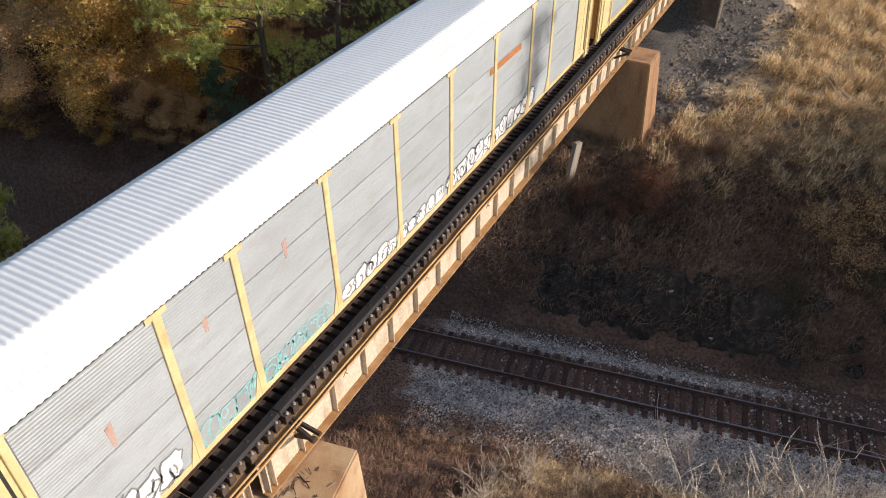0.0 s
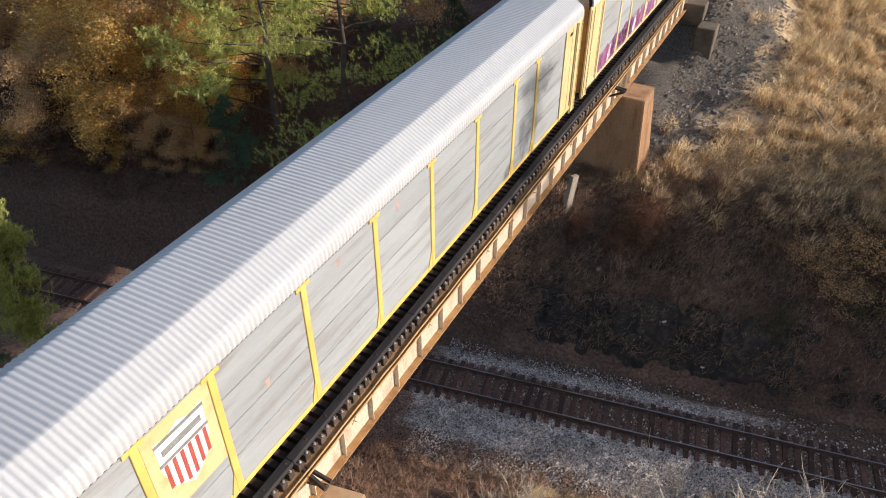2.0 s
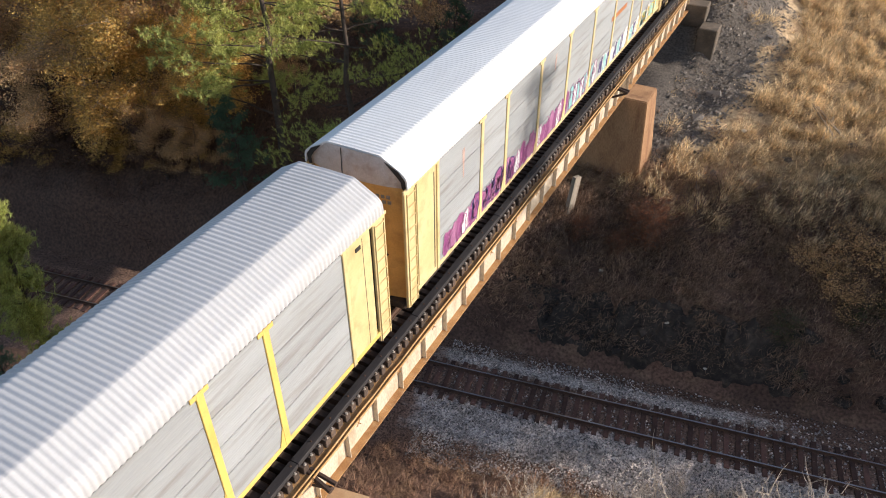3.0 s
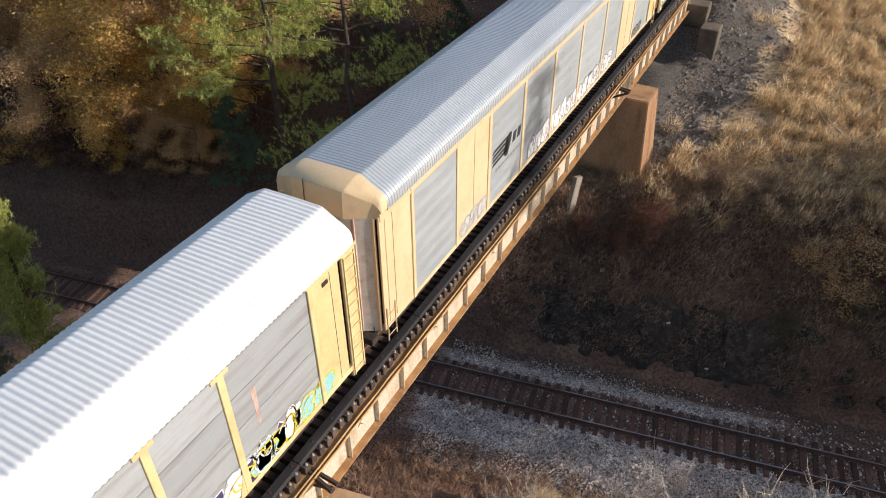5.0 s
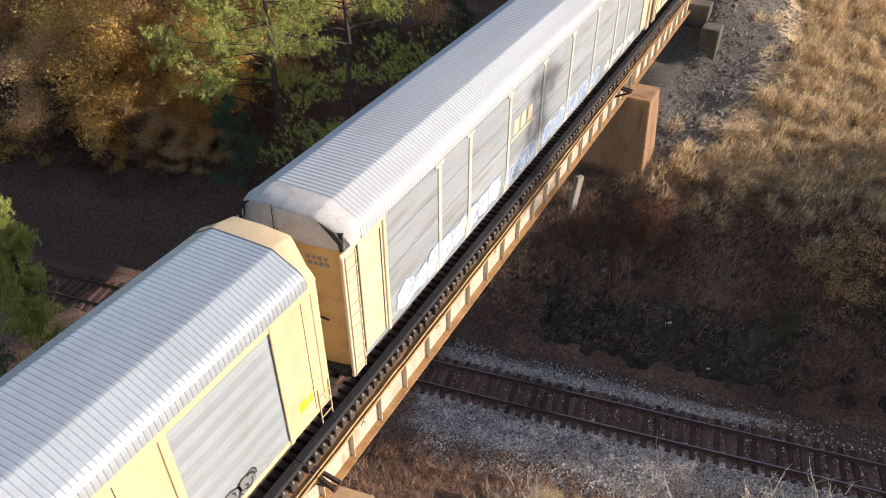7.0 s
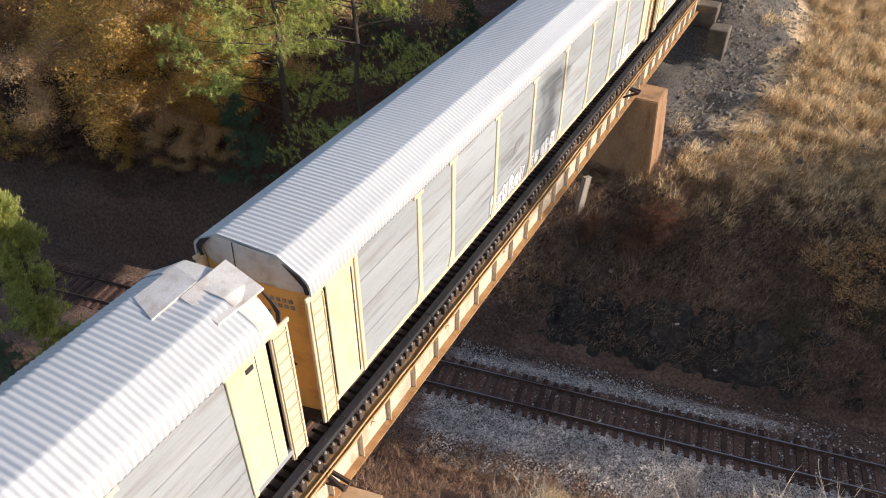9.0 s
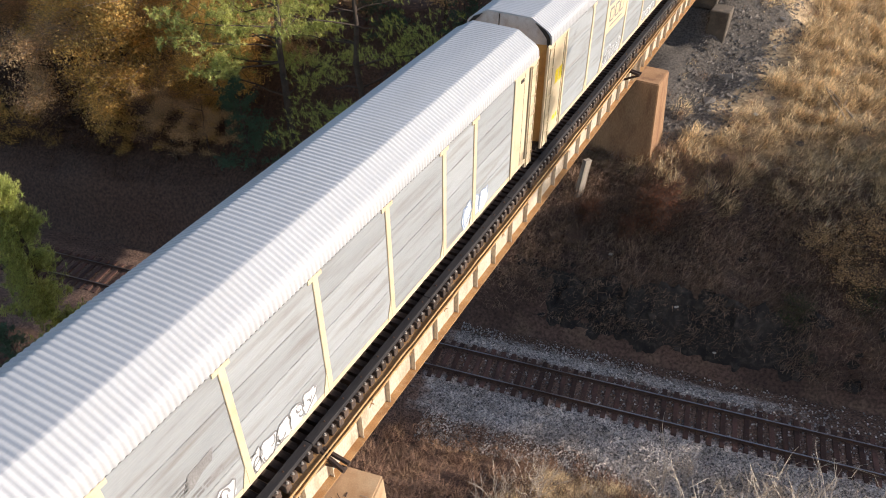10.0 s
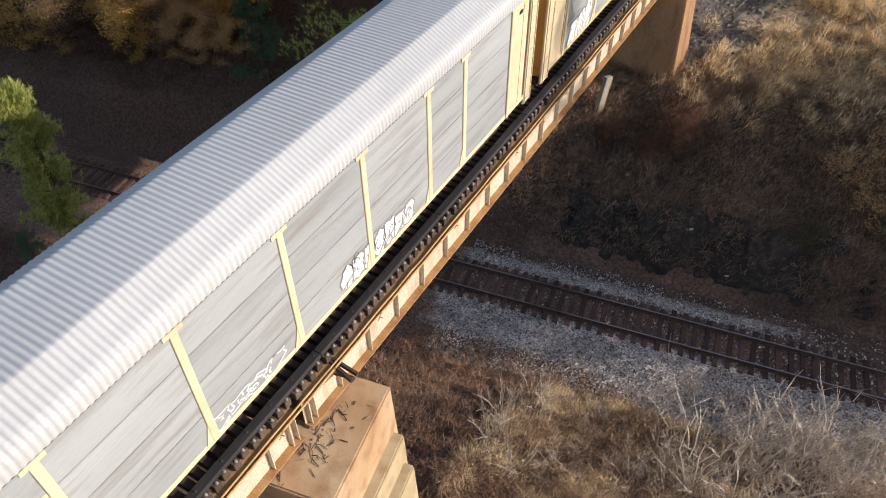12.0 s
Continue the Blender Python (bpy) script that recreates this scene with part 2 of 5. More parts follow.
def ground_material():
    """Soil, straw litter, gravel and leaf litter darkened for shade, laid out by cover masks of the ground mesh and
    broken up by noise.
    """
    m = surf("bank_ground", (0.17, 0.10, 0.072), (0.095, 0.058, 0.044), (0.27, 0.175, 0.11), rough=0.98, s1=0.25, s2=7, bump=1.0, grit=(0.5, 1.5))
    n, l = m.node_tree.nodes, m.node_tree.links
    b = n["Principled BSDF"]
    old = b.inputs["Base Color"].links[0].from_socket
    tc = n.new("ShaderNodeTexCoord")

    def tex(scale, detail=6):
        t = n.new("ShaderNodeTexNoise")
        t.inputs["Scale"].default_value, t.inputs["Detail"].default_value = scale, detail
        l.new(tc.outputs["Object"], t.inputs["Vector"])
        return t.outputs["Fac"]

    def tone(fac, lo, hi, c1, c2):
        r = n.new("ShaderNodeMapRange"); r.inputs["From Min"].default_value, r.inputs["From Max"].default_value = lo, hi
        l.new(fac, r.inputs["Value"])
        x = n.new("ShaderNodeMix"); x.data_type = "RGBA"
        x.inputs[6].default_value, x.inputs[7].default_value = (*c1, 1), (*c2, 1)
        l.new(r.outputs[0], x.inputs[0])
        return x.outputs[2]
    straw = tone(tex(5.0), 0.35, 0.65, (0.30, 0.21, 0.125), (0.62, 0.47, 0.29))
    gravel = tone(tex(9.0), 0.33, 0.67, (0.075, 0.063, 0.053), (0.20, 0.175, 0.15))
    # woods floor: leaf litter with the trees' shade put into its tone
    leafy = tone(tex(6.0), 0.35, 0.65, (0.075, 0.045, 0.034), (0.16, 0.095, 0.063))
    for mask, col in (("straw", straw), ("gravel", gravel), ("leafy", leafy)):
        at = n.new("ShaderNodeAttribute"); at.attribute_name = mask
        add = n.new("ShaderNodeMath"); add.operation = "ADD"
        l.new(at.outputs["Fac"], add.inputs[0]); l.new(tex(1.3, 8), add.inputs[1])
        r = n.new("ShaderNodeMapRange"); r.inputs["From Min"].default_value, r.inputs["From Max"].default_value = 0.9, 1.1
        l.new(add.outputs[0], r.inputs["Value"])
        x = n.new("ShaderNodeMix"); x.data_type = "RGBA"
        l.new(r.outputs[0], x.inputs[0]); l.new(old, x.inputs[6]); l.new(col, x.inputs[7])
        old = x.outputs[2]
    l.new(old, b.inputs["Base Color"])
    return m


M["ground"] = ground_material()


# ---- building helpers ----
def box(bm, x0, x1, y0, y1, z0, z1):
    vs = [bm.verts.new(p) for p in ((x0, y0, z0), (x1, y0, z0), (x1, y1, z0), (x0, y1, z0), (x0, y0, z1), (x1, y0, z1), (x1, y1, z1), (x0, y1, z1))]
    for f in ((0, 3, 2, 1), (4, 5, 6, 7), (0, 1, 5, 4), (1, 2, 6, 5), (2, 3, 7, 6), (3, 0, 4, 7)):
        bm.faces.new([vs[i] for i in f])
    return vs


def bevelled(bm, width, segments=1):
    bmesh.ops.bevel(bm, geom=bm.edges[:], offset=width, segments=segments, affect="EDGES")
    return bm


def slab(x0, x1, y0, y1, z0, z1, bevel=0.0):
    bm = bmesh.new()
    box(bm, x0, x1, y0, y1, z0, z1)
    return bevelled(bm, bevel) if bevel else bm


def rod(bm, a, b, r0, r1=None, sides=6):
    """A tapered rod from a to b."""
    a, b = Vector(a), Vector(b)
    r1 = r0 if r1 is None else r1
    q = (b - a).to_track_quat("Z", "Y")
    rings = [[bm.verts.new(c + q @ Vector((r * math.cos(k * math.tau / sides), r * math.sin(k * math.tau / sides), 0))) for k in range(sides)] for c, r in ((a, r0), (b, r1))]
    for k in range(sides):
        bm.faces.new((rings[0][k], rings[0][(k + 1) % sides], rings[1][(k + 1) % sides], rings[1][k]))
    bm.faces.new(rings[0][::-1]), bm.faces.new(rings[1])


def mesh_of(name, bm, material, smooth=False):
    me = bpy.data.meshes.new(name)
    bm.normal_update()
    bm.to_mesh(me)
    bm.free()
    me.materials.append(material)
    if smooth:
        me.polygons.foreach_set("use_smooth", [True] * len(me.polygons))
    return me


def part(name, bm, material, parent=None, label="", smooth=False, at=None):
    me = bm if isinstance(bm, bpy.types.Mesh) else mesh_of(name, bm, material, smooth)
    ob = new(name, me)
    ob.parent = parent
    if at is not None:
        ob.matrix_basis = at
    return tagged(ob, label)


def raw_mesh(name, verts, faces, material, smooth=False):
    me = bpy.data.meshes.new(name)
    me.from_pydata(verts, [], faces)
    me.materials.append(material)
    if smooth:
        me.polygons.foreach_set("use_smooth", [True] * len(me.polygons))
    return me


def thing(name, label, category, m=None, group="", kind=""):
    ob = new(name)
    ob.empty_display_size = 0.3
    if m is not None:
        ob.matrix_basis = m
    return tagged(ob, label, category, group, kind)


class Soup:
    """Loose triangles and tubes gathered into one mesh."""

    def __init__(self):
        self.v, self.f = [], []

    def tube(self, pts, r0, r1, sides=5):
        n = len(pts)
        base = len(self.v)
        for k, p in enumerate(pts):
            d = (pts[min(n - 1, k + 1)] - pts[max(0, k - 1)]).normalized()
            a = d.orthogonal().normalized()
            b = d.cross(a)
            r = r0 + (r1 - r0) * k / (n - 1)
            for s in range(sides):
                t = math.tau * s / sides
                self.v.append(p + a * (r * math.cos(t)) + b * (r * math.sin(t)))
        for k in range(n - 1):
            for s in range(sides):
                i, j = base + k * sides + s, base + k * sides + (s + 1) % sides
                self.f.append((i, j, j + sides, i + sides))

    def blade(self, p, tip, width):
        d = tip - p
        side = d.cross(Vector((0.3, 0.5, 1.0))).normalized() * width
        i = len(self.v)
        self.v += [p - side, p + side, tip]
        self.f.append((i, i + 1, i + 2))

    def leaf(self, p, rnd, size):
        a = Vector((rnd.gauss(0, 1), rnd.gauss(0, 1), rnd.gauss(0, 0.7))).normalized() * size
        b = a.cross(Vector((rnd.gauss(0, 1), rnd.gauss(0, 1), rnd.gauss(0, 1)))).normalized() * size * 0.55
        i = len(self.v)
        self.v += [p - a, p + a, p + b * 2]
        self.f.append((i, i + 1, i + 2))

    def mesh(self, name, material, smooth=False):
        return raw_mesh(name, [tuple(p) for p in self.v], self.f, material, smooth)


def bent(a, b, rnd, wob, n=5):
    out = []
    for k in range(n):
        f = k / (n - 1)
        out.append(a.lerp(b, f) + Vector((rnd.gauss(0, wob), rnd.gauss(0, wob), rnd.gauss(0, wob * 0.5))) * (1 if 0 < k < n - 1 else 0))
    return out


# ---- ground ----
def ballast_material():
    """Grey crushed stone, browned by rust and soil, and at the left end also for shade, where the mesh's mask says so.
    """
    m = M["ballast"]
    n, l = m.node_tree.nodes, m.node_tree.links
    b = n["Principled BSDF"]
    old = b.inputs["Base Color"].links[0].from_socket
    tc = n.new("ShaderNodeTexCoord")
    t = n.new("ShaderNodeTexNoise")
    t.inputs["Scale"].default_value, t.inputs["Detail"].default_value = 2.2, 9
    l.new(tc.outputs["Object"], t.inputs["Vector"])
    at = n.new("ShaderNodeAttribute"); at.attribute_name = "foul_shade"
    add = n.new("ShaderNodeMath"); add.operation = "ADD"
    l.new(at.outputs["Fac"], add.inputs[0]); l.new(t.outputs["Fac"], add.inputs[1])
    r = n.new("ShaderNodeMapRange"); r.inputs["From Min"].default_value, r.inputs["From Max"].default_value = 0.85, 1.2
    l.new(add.outputs[0], r.inputs["Value"])
    x = n.new("ShaderNodeMix"); x.data_type, x.blend_type = "RGBA", "MULTIPLY"
    x.inputs[7].default_value = (0.36, 0.25, 0.20, 1)
    l.new(r.outputs[0], x.inputs[0]); l.new(old, x.inputs[6])
    l.new(x.outputs[2], b.inputs["Base Color"])


ballast_material()

TRACK_AT, TRACK_DIR = Vector((6.56, 23.53, 0)), Vector((0.984, 0.177, 0))
TRACK_YAW = math.degrees(math.atan2(0.177, 0.984))
TRACK_Z = -12.0   # top of the lower rails


def track_uv(x, y):
    dx, dy = x - TRACK_AT.x, y - TRACK_AT.y
    return dx * 0.984 + dy * 0.177, -dx * 0.177 + dy * 0.984


BANK_V = (-300, -70, -34, -17, -9.5, -5.6, -4.4, 3.4, 4.9, 10.0, 16.0, 27.0, 50.0, 300)
BANK_Z = (0.0, -2.5, -5.0, -7.4, -10.2, -12.3, -12.75, -12.75, -9.2, -6.7, -5.1, -4.2, -3.0, 4.0)


def ground_z(x, y, rough=True):
    u, v = track_uv(x, y)
    if rough:
        v += 0.7 * noise.noise((u * 0.16, 3.1, 0)) * (1 if abs(v) > 4 else 0.2)
    z = float(np.interp(v, BANK_V, BANK_Z))
    # the fill on which the upper line runs past the bridge's far end
    fill = -0.75 - max(0.0, abs(x) - 3.4) * 0.60
    if y < 51.5:
        fill -= (51.5 - y) * 0.8
    fill = fill if y > 25 else -99
    back = -0.75 - max(0.0, abs(x) - 3.4) * 0.60 - max(0.0, y + 34) * 1.1
    z = max(z, fill, back)
    if rough:
        calm = min(1.0, max(0.0, (abs(v + 0.5) - 3.6) / 2.0))
        z += calm * (0.38 * noise.noise((x * 0.35, y * 0.35, 1.0)) + 0.16 * noise.noise((x * 1.1, y * 1.1, 5.0)) + 0.06 * noise.noise((x * 3.1, y * 3.1, 9.0)))
    return z


def axis_steps(lo, hi, fine_lo, fine_hi, step, growth=1.25):
    out = list(np.arange(fine_lo, fine_hi + 1e-6, step))
    d, a = step, fine_hi
    while a < hi:
        d *= growth; a += d; out.append(a)
    d, a = step, fine_lo
    while a > lo:
        d *= growth; a -= d; out.insert(0, a)
    return out


def build_ground():
    xs = axis_steps(-900, 900, -34, 34, 0.35)
    ys = axis_steps(-900, 900, -6, 62, 0.35)
    verts = [(x, y, ground_z(x, y)) for y in ys for x in xs]
    w = len(xs)
    faces = [(j * w + i, j * w + i + 1, (j + 1) * w + i + 1, (j + 1) * w + i) for j in range(len(ys) - 1) for i in range(w - 1)]
    me = raw_mesh("ground", verts, faces, M["ground"], True)
    straw, gravel, leafy = [], [], []
    for x, y, z in verts:
        v = track_uv(x, y)[1]
        edge = 7.0 + 1.6 * noise.noise((x * 0.4, y * 0.4, 2)) - max(0, 46 - y) * 0.30
        gravel.append(min(1.0, max(0.0, (edge - x) * 0.5 + 0.5)) if 36 < y < 90 and x > -9 else 0.0)
        far = min(1.0, max(0.0, (v - 9.5) / 3.0)) if x > -2 else 0.0
        near = 0.25 if v < -5.5 and x > 2.5 else 0.0
        straw.append(max(far, near))
        # left of the bridge the floor takes the litter tone darkened for shade
        leafy.append(min(1.0, max(0.0, (-2.0 - x) / 2.0)) if y > -10 else 0.0)
    for name, values in (("straw", straw), ("gravel", gravel), ("leafy", leafy)):
        me.attributes.new(name, "FLOAT", "POINT").data.foreach_set("value", values)
    tagged(new("ground", me), "brown soil and gravel banks of a railway cutting", "ground", kind="structure")


build_ground()


# ---- lower railway ----
def build_lower_line():
    base = pose(TRACK_AT.x, TRACK_AT.y, TRACK_Z, 0, 0, TRACK_YAW)
    prof = [(-5.4, -0.95), (-4.3, -0.66), (-3.2, -0.5), (-1.7, -0.24), (1.7, -0.24), (2.6, -0.55), (3.6, -0.85)]
    us = list(np.arange(-46, 30, 0.3))
    us = [-400, -200, -100, -70] + us + [45, 80, 150, 400]
    verts, faces = [], []
    for u in us:
        for k, (v, z) in enumerate(np.array([np.interp(np.linspace(0, 6, 31), range(7), [p[0] for p in prof]), np.interp(np.linspace(0, 6, 31), range(7), [p[1] for p in prof])]).T):
            verts.append((u, v + 0.25 * noise.noise((u * 0.3, v, 0)), z + 0.05 * noise.noise((u * 1.7, v * 1.7, 3)) + 0.03 * noise.noise((u * 5, v * 5, 8))))
    for j in range(len(us) - 1):
        for k in range(30):
            a = j * 31 + k
            faces.append((a, a + 31, a + 32, a + 1))
    bed = new("ballast_bed", raw_mesh("ballast_bed", verts, faces, M["ballast"], True))
    bed.matrix_basis = base
    foul_shade = []
    for u, v, z in verts:
        near = -4.45 + 1.3 * min(1.0, max(0.0, (2.5 - u) / 4))
        d = max((v - 2.2) * 0.7, (u - 6.0) * 0.1 if v > 1.3 else -9.0, near - v, 1.22 - abs(v - 0.08))
        # the last term browns the left end, partly in place of shade there
        foul_shade.append(min(1.0, max(0.0, 0.5 + d * 1.1, (-7.0 - u) / 4)))
    bed.data.attributes.new("foul_shade", "FLOAT", "POINT").data.foreach_set("value", foul_shade)
    tagged(bed, "grey crushed stone ballast bed of the lower line", "ballast", kind="structure")
    line = thing("railway_track", "rusty rails on old brown timber sleepers", "railway track", base, kind="structure")
    for v in (-0.755, 0.755):
        bm = bmesh.new()
        box(bm, -400, 400, v - 0.07, v + 0.07, -0.17, -0.15)
        box(bm, -400, 400, v - 0.012, v + 0.012, -0.15, -0.035)
        box(bm, -400, 400, v - 0.036, v + 0.036, -0.035, -0.004)
        r = part("rail", bm, M["rail"], line)
        part("rail_head", slab(-400, 400, v - 0.031, v + 0.031, -0.004, 0.0), M["railhead"], r, "bright worn rail head")
    tie = mesh_of("sleeper", slab(-0.115, 0.115, -1.3, 1.3, -0.34, -0.17, 0.012), M["old_tie"])
    plate = mesh_of("tie_plate", slab(-0.09, 0.09, -0.16, 0.16, -0.17, -0.158), M["rail"])
    rnd = random.Random(4)
    for k in range(150):
        u = -46 + k * 0.53 + rnd.uniform(-0.03, 0.03)
        t = part("sleeper", tie, None, line, at=pose(u, rnd.uniform(-0.06, 0.06), rnd.uniform(-0.01, 0.008), 0, 0, rnd.uniform(-2, 2)))
        for v in (-0.755, 0.755):
            part("tie_plate", plate, None, t, at=pose(0, v, 0.004))


build_lower_line()


# ---- bridge ----
TIE_PITCH = 0.312


def build_bridge():
    deck = thing("bridge_deck", "open timber bridge deck with blackened guard timbers", "bridge deck", kind="structure")
    tie = mesh_of("bridge_tie", slab(-1.62, 1.62, -0.10, 0.10, -0.44, -0.18, 0.012), M["tie"])
    bm = bmesh.new()
    rod(bm, (0, 0, 0), (0, 0, 0.06), 0.024, sides=6)
    rod(bm, (0, 0, -0.01), (0, 0, 0.015), 0.042, sides=8)
    bolt = mesh_of("hook_bolt", bm, M["bolt"])
    dark_bolt = bolt.copy()
    dark_bolt.materials[0] = M["rail"]
    rnd = random.Random(2)
    for k in range(int(86 / TIE_PITCH)):
        y = -34 + k * TIE_PITCH
        t = part("bridge_tie", tie, None, deck, at=pose(rnd.uniform(-0.04, 0.04), y, rnd.uniform(-0.008, 0.006), 0, 0, rnd.uniform(-0.6, 0.6)))
        if y > 0:
            part("hook_bolt", bolt, None, t, at=pose(1.575, rnd.uniform(-0.02, 0.02), -0.18))
    for side in (-1, 1):
        a, b = sorted((side * 1.27, side * 1.525))
        for y in np.arange(0.3, 51, 0.84):
            if side > 0:
                part("guard_bolt", dark_bolt, None, deck, at=pose(1.40, y, -0.035) @ Matrix.Scale(0.7, 4))
        for y in np.arange(-34, 52, 6.0):
            part("guard_timber", slab(a, b, y + 0.006, y + 5.994, -0.176, -0.03, 0.015), M["guard"], deck)
        bm = bmesh.new()
        x = side * 0.755
        box(bm, x - 0.07, x + 0.07, -34, 420, -0.176, -0.155)
        box(bm, x - 0.012, x + 0.012, -34, 420, -0.155, -0.035)
        box(bm, x - 0.036, x + 0.036, -34, 420, -0.035, 0.0)
        part("rail", bm, M["rail"], deck, "worn steel rail")
    for y0, y1 in ((-33.5, 6.55), (6.85, 34.9), (35.3, 50.6)):
        span = thing("bridge_girder", "pale painted plate girder span streaked with orange rust", "bridge girder", group="girder spans")
        for side in (-1, 1):
            xw = side * 1.66
            part("web", slab(xw - 0.01, xw + 0.01, y0, y1, -1.60, -0.47), M["rust_girder"], span)
            part("bottom_flange", slab(xw - 0.24, xw + 0.24, y0, y1, -1.64, -1.60, 0.006), M["rust"], span, "orange rusted flange")
            part("top_flange", slab(xw - 0.20, xw + 0.20, y0, y1, -0.47, -0.44, 0.006), M["rust"], span, "orange rusted flange")
            bm = bmesh.new()
            box(bm, xw + side * 0.01, xw + side * 0.12, y0, y1, -0.485, -0.472)
            box(bm, xw + side * 0.01, xw + side * 0.02, y0, y1, -0.545, -0.50)
            part("flange_angle", bm, M["rust"], span)
            bm = slab(0, 0.15, -0.012, 0.012, -1.60, -0.47)
            box(bm, 0, 0.012, 0.012, 0.09, -1.60, -0.47)
            if side < 0:
                bmesh.ops.scale(bm, vec=(-1, 1, 1), verts=bm.verts)
            st = mesh_of("stiffener", bm, M["rust_girder"])
            k0 = math.ceil((y0 + 0.9 - 12.5) / 1.405)
            ys = [12.5 + 1.405 * k for k in range(k0, k0 + 40) if 12.5 + 1.405 * k < y1 - 0.9]
            ys += [y0 + 0.12, y0 + 0.34, y1 - 0.12, y1 - 0.34]
            for y in ys:
                part("stiffener", st, None, span, at=pose(xw + side * 0.01, y, 0))
        for y in np.arange(y0 + 1.5, y1 - 1, 2.81):
            bm = bmesh.new()
            rod(bm, (-1.6, y, -0.6), (1.6, y, -1.45), 0.05, sides=4); rod(bm, (-1.6, y, -1.45), (1.6, y, -0.6), 0.05, sides=4)
            part("cross_brace", bm, M["dark_rust"], span)
        for y in (y0 + 0.35, y1 - 0.35):
            for x in (-1.63, 1.63):
                part("bearing", slab(x - 0.25, x + 0.25, y - 0.25, y + 0.25, -1.69, -1.64, 0.008), M["rust"], span)
    # conduit along the girder's outer edge, with its clips
    pipe = thing("conduit", "thin rusty conduit clipped along the girder", "conduit")
    rnd = random.Random(9)
    for px in (1.79, 1.90):
        run = Soup()
        run.tube([Vector((px + rnd.uniform(-0.012, 0.012), y, -0.405 + rnd.uniform(-0.012, 0.012))) for y in np.arange(-12, 51, 0.7)], 0.032, 0.032, 6)
        part("pipe", run.mesh("pipe", M["rust_bright"], True), None, pipe)
    for y in np.arange(-11, 50, 2.1):
        bm = bmesh.new()
        rod(bm, (1.62, y, -0.46), (1.98, y + 0.08, -0.50), 0.018, sides=4)
        rod(bm, (1.92, y - 0.05, -0.54), (1.93, y + 0.12, -0.36), 0.014, sides=4)
        part("clip", bm, M["rust"], pipe)
    for y in (8.2, 33.2):
        br = thing("walkway_bracket", "rusty steel outrigger bracket bolted to the girder", "bracket", group="outrigger brackets")
        for dy in (-0.12, 0.12):
            bm = bmesh.new()
            rod(bm, (1.64, y + dy * 0.4, -0.45), (2.45, y - 0.1 + dy, -0.52), 0.07, sides=6)
            part("arm", bm, M["dark_rust"], br)
        bm = bmesh.new()
        rod(bm, (1.66, y, -1.0), (2.4, y - 0.1, -0.58), 0.06, sides=6)
        part("strut", bm, M["dark_rust"], br)


build_bridge()


def tapered(x0, x1, y0, y1, z0, z1, batter):
    bm = slab(x0, x1, y0, y1, z0, z1)
    cx, cy = (x0 + x1) / 2, (y0 + y1) / 2
    for v in bm.verts:
        if v.co.z < z0 + 0.01:
            v.co.x += batter * math.copysign(1, v.co.x - cx)
            v.co.y += batter * math.copysign(1, v.co.y - cy)
    bmesh.ops.bevel(bm, geom=bm.edges[:], offset=0.05, segments=2, affect="EDGES")
    return bm


def build_piers():
    p = thing("bridge_pier", "tall rust-stained concrete pier under the girders", "bridge pier", group="piers", kind="structure")
    part("shaft", tapered(-3.05, 3.08, 34.85, 36.8, -9.5, -1.69, 0.55), M["brown_concrete"], p)
    p = thing("bridge_pier", "stepped concrete pier stained orange under the girders", "bridge pier", pose(0, 7.0, 0, 0, 0, 10.3), group="piers", kind="structure")
    part("shaft", tapered(-3.1, 3.2, -2.2, 1.42, -11, -1.69, 0.3), M["concrete"], p)
    part("step", tapered(3.0, 3.60, -2.0, 1.2, -11, -3.6, 0.2), M["pale_concrete"], p)
    part("step", tapered(3.45, 3.95, -1.8, 1.0, -11, -4.8, 0.2), M["pale_concrete"], p)
    p = thing("bridge_pier", "concrete pier", "bridge pier", group="piers", kind="structure")
    part("shaft", tapered(-3.05, 3.05, -16.5, -14.5, -9.5, -1.69, 0.35), M["concrete"], p)
    a = thing("bridge_abutment", "weathered concrete abutment in stepped blocks, darkened for shade", "abutment", kind="structure")
    part("seat", slab(-2.6, 2.4, 49.6, 51.6, -5, -1.69, 0.05), M["old_concrete"], a)
    part("backwall", slab(-2.6, 2.4, 50.9, 51.9, -3, -0.5, 0.05), M["old_concrete"], a)
    part("cap_block", slab(1.2, 3.0, 49.0, 50.2, -2.6, -1.2, 0.05), M["old_concrete"], a)
    part("wing_block", slab(2.9, 4.1, 47.8, 49.2, -4.8, -2.2, 0.06), M["old_concrete"], a)
    a = thing("bridge_abutment", "dark concrete abutment", "abutment", kind="structure")
    part("seat", slab(-2.6, 2.6, -36, -32.9, -6, -1.69, 0.05), M["old_concrete"], a)


build_piers()


# ---- the train ----
CAR_LONG, SPEED = 28.0, 15.2
SIDE_X, SILL_Z = 1.55, 1.0
POSTS = (1.82, 4.75, 6.68, 9.62, 12.57, 15.53, 18.48, 21.42, 23.35, 26.28)


def roof_profile(eave):
    return ((1.60, eave - 0.04), (1.60, eave), (1.592, max(5.02, eave + 0.02)), (1.57, 5.12), (1.51, 5.20), (1.42, 5.275), (1.31, 5.335), (1.18, 5.405), (0.84, 5.608), (0.78, 5.62), (0.0, 5.63))


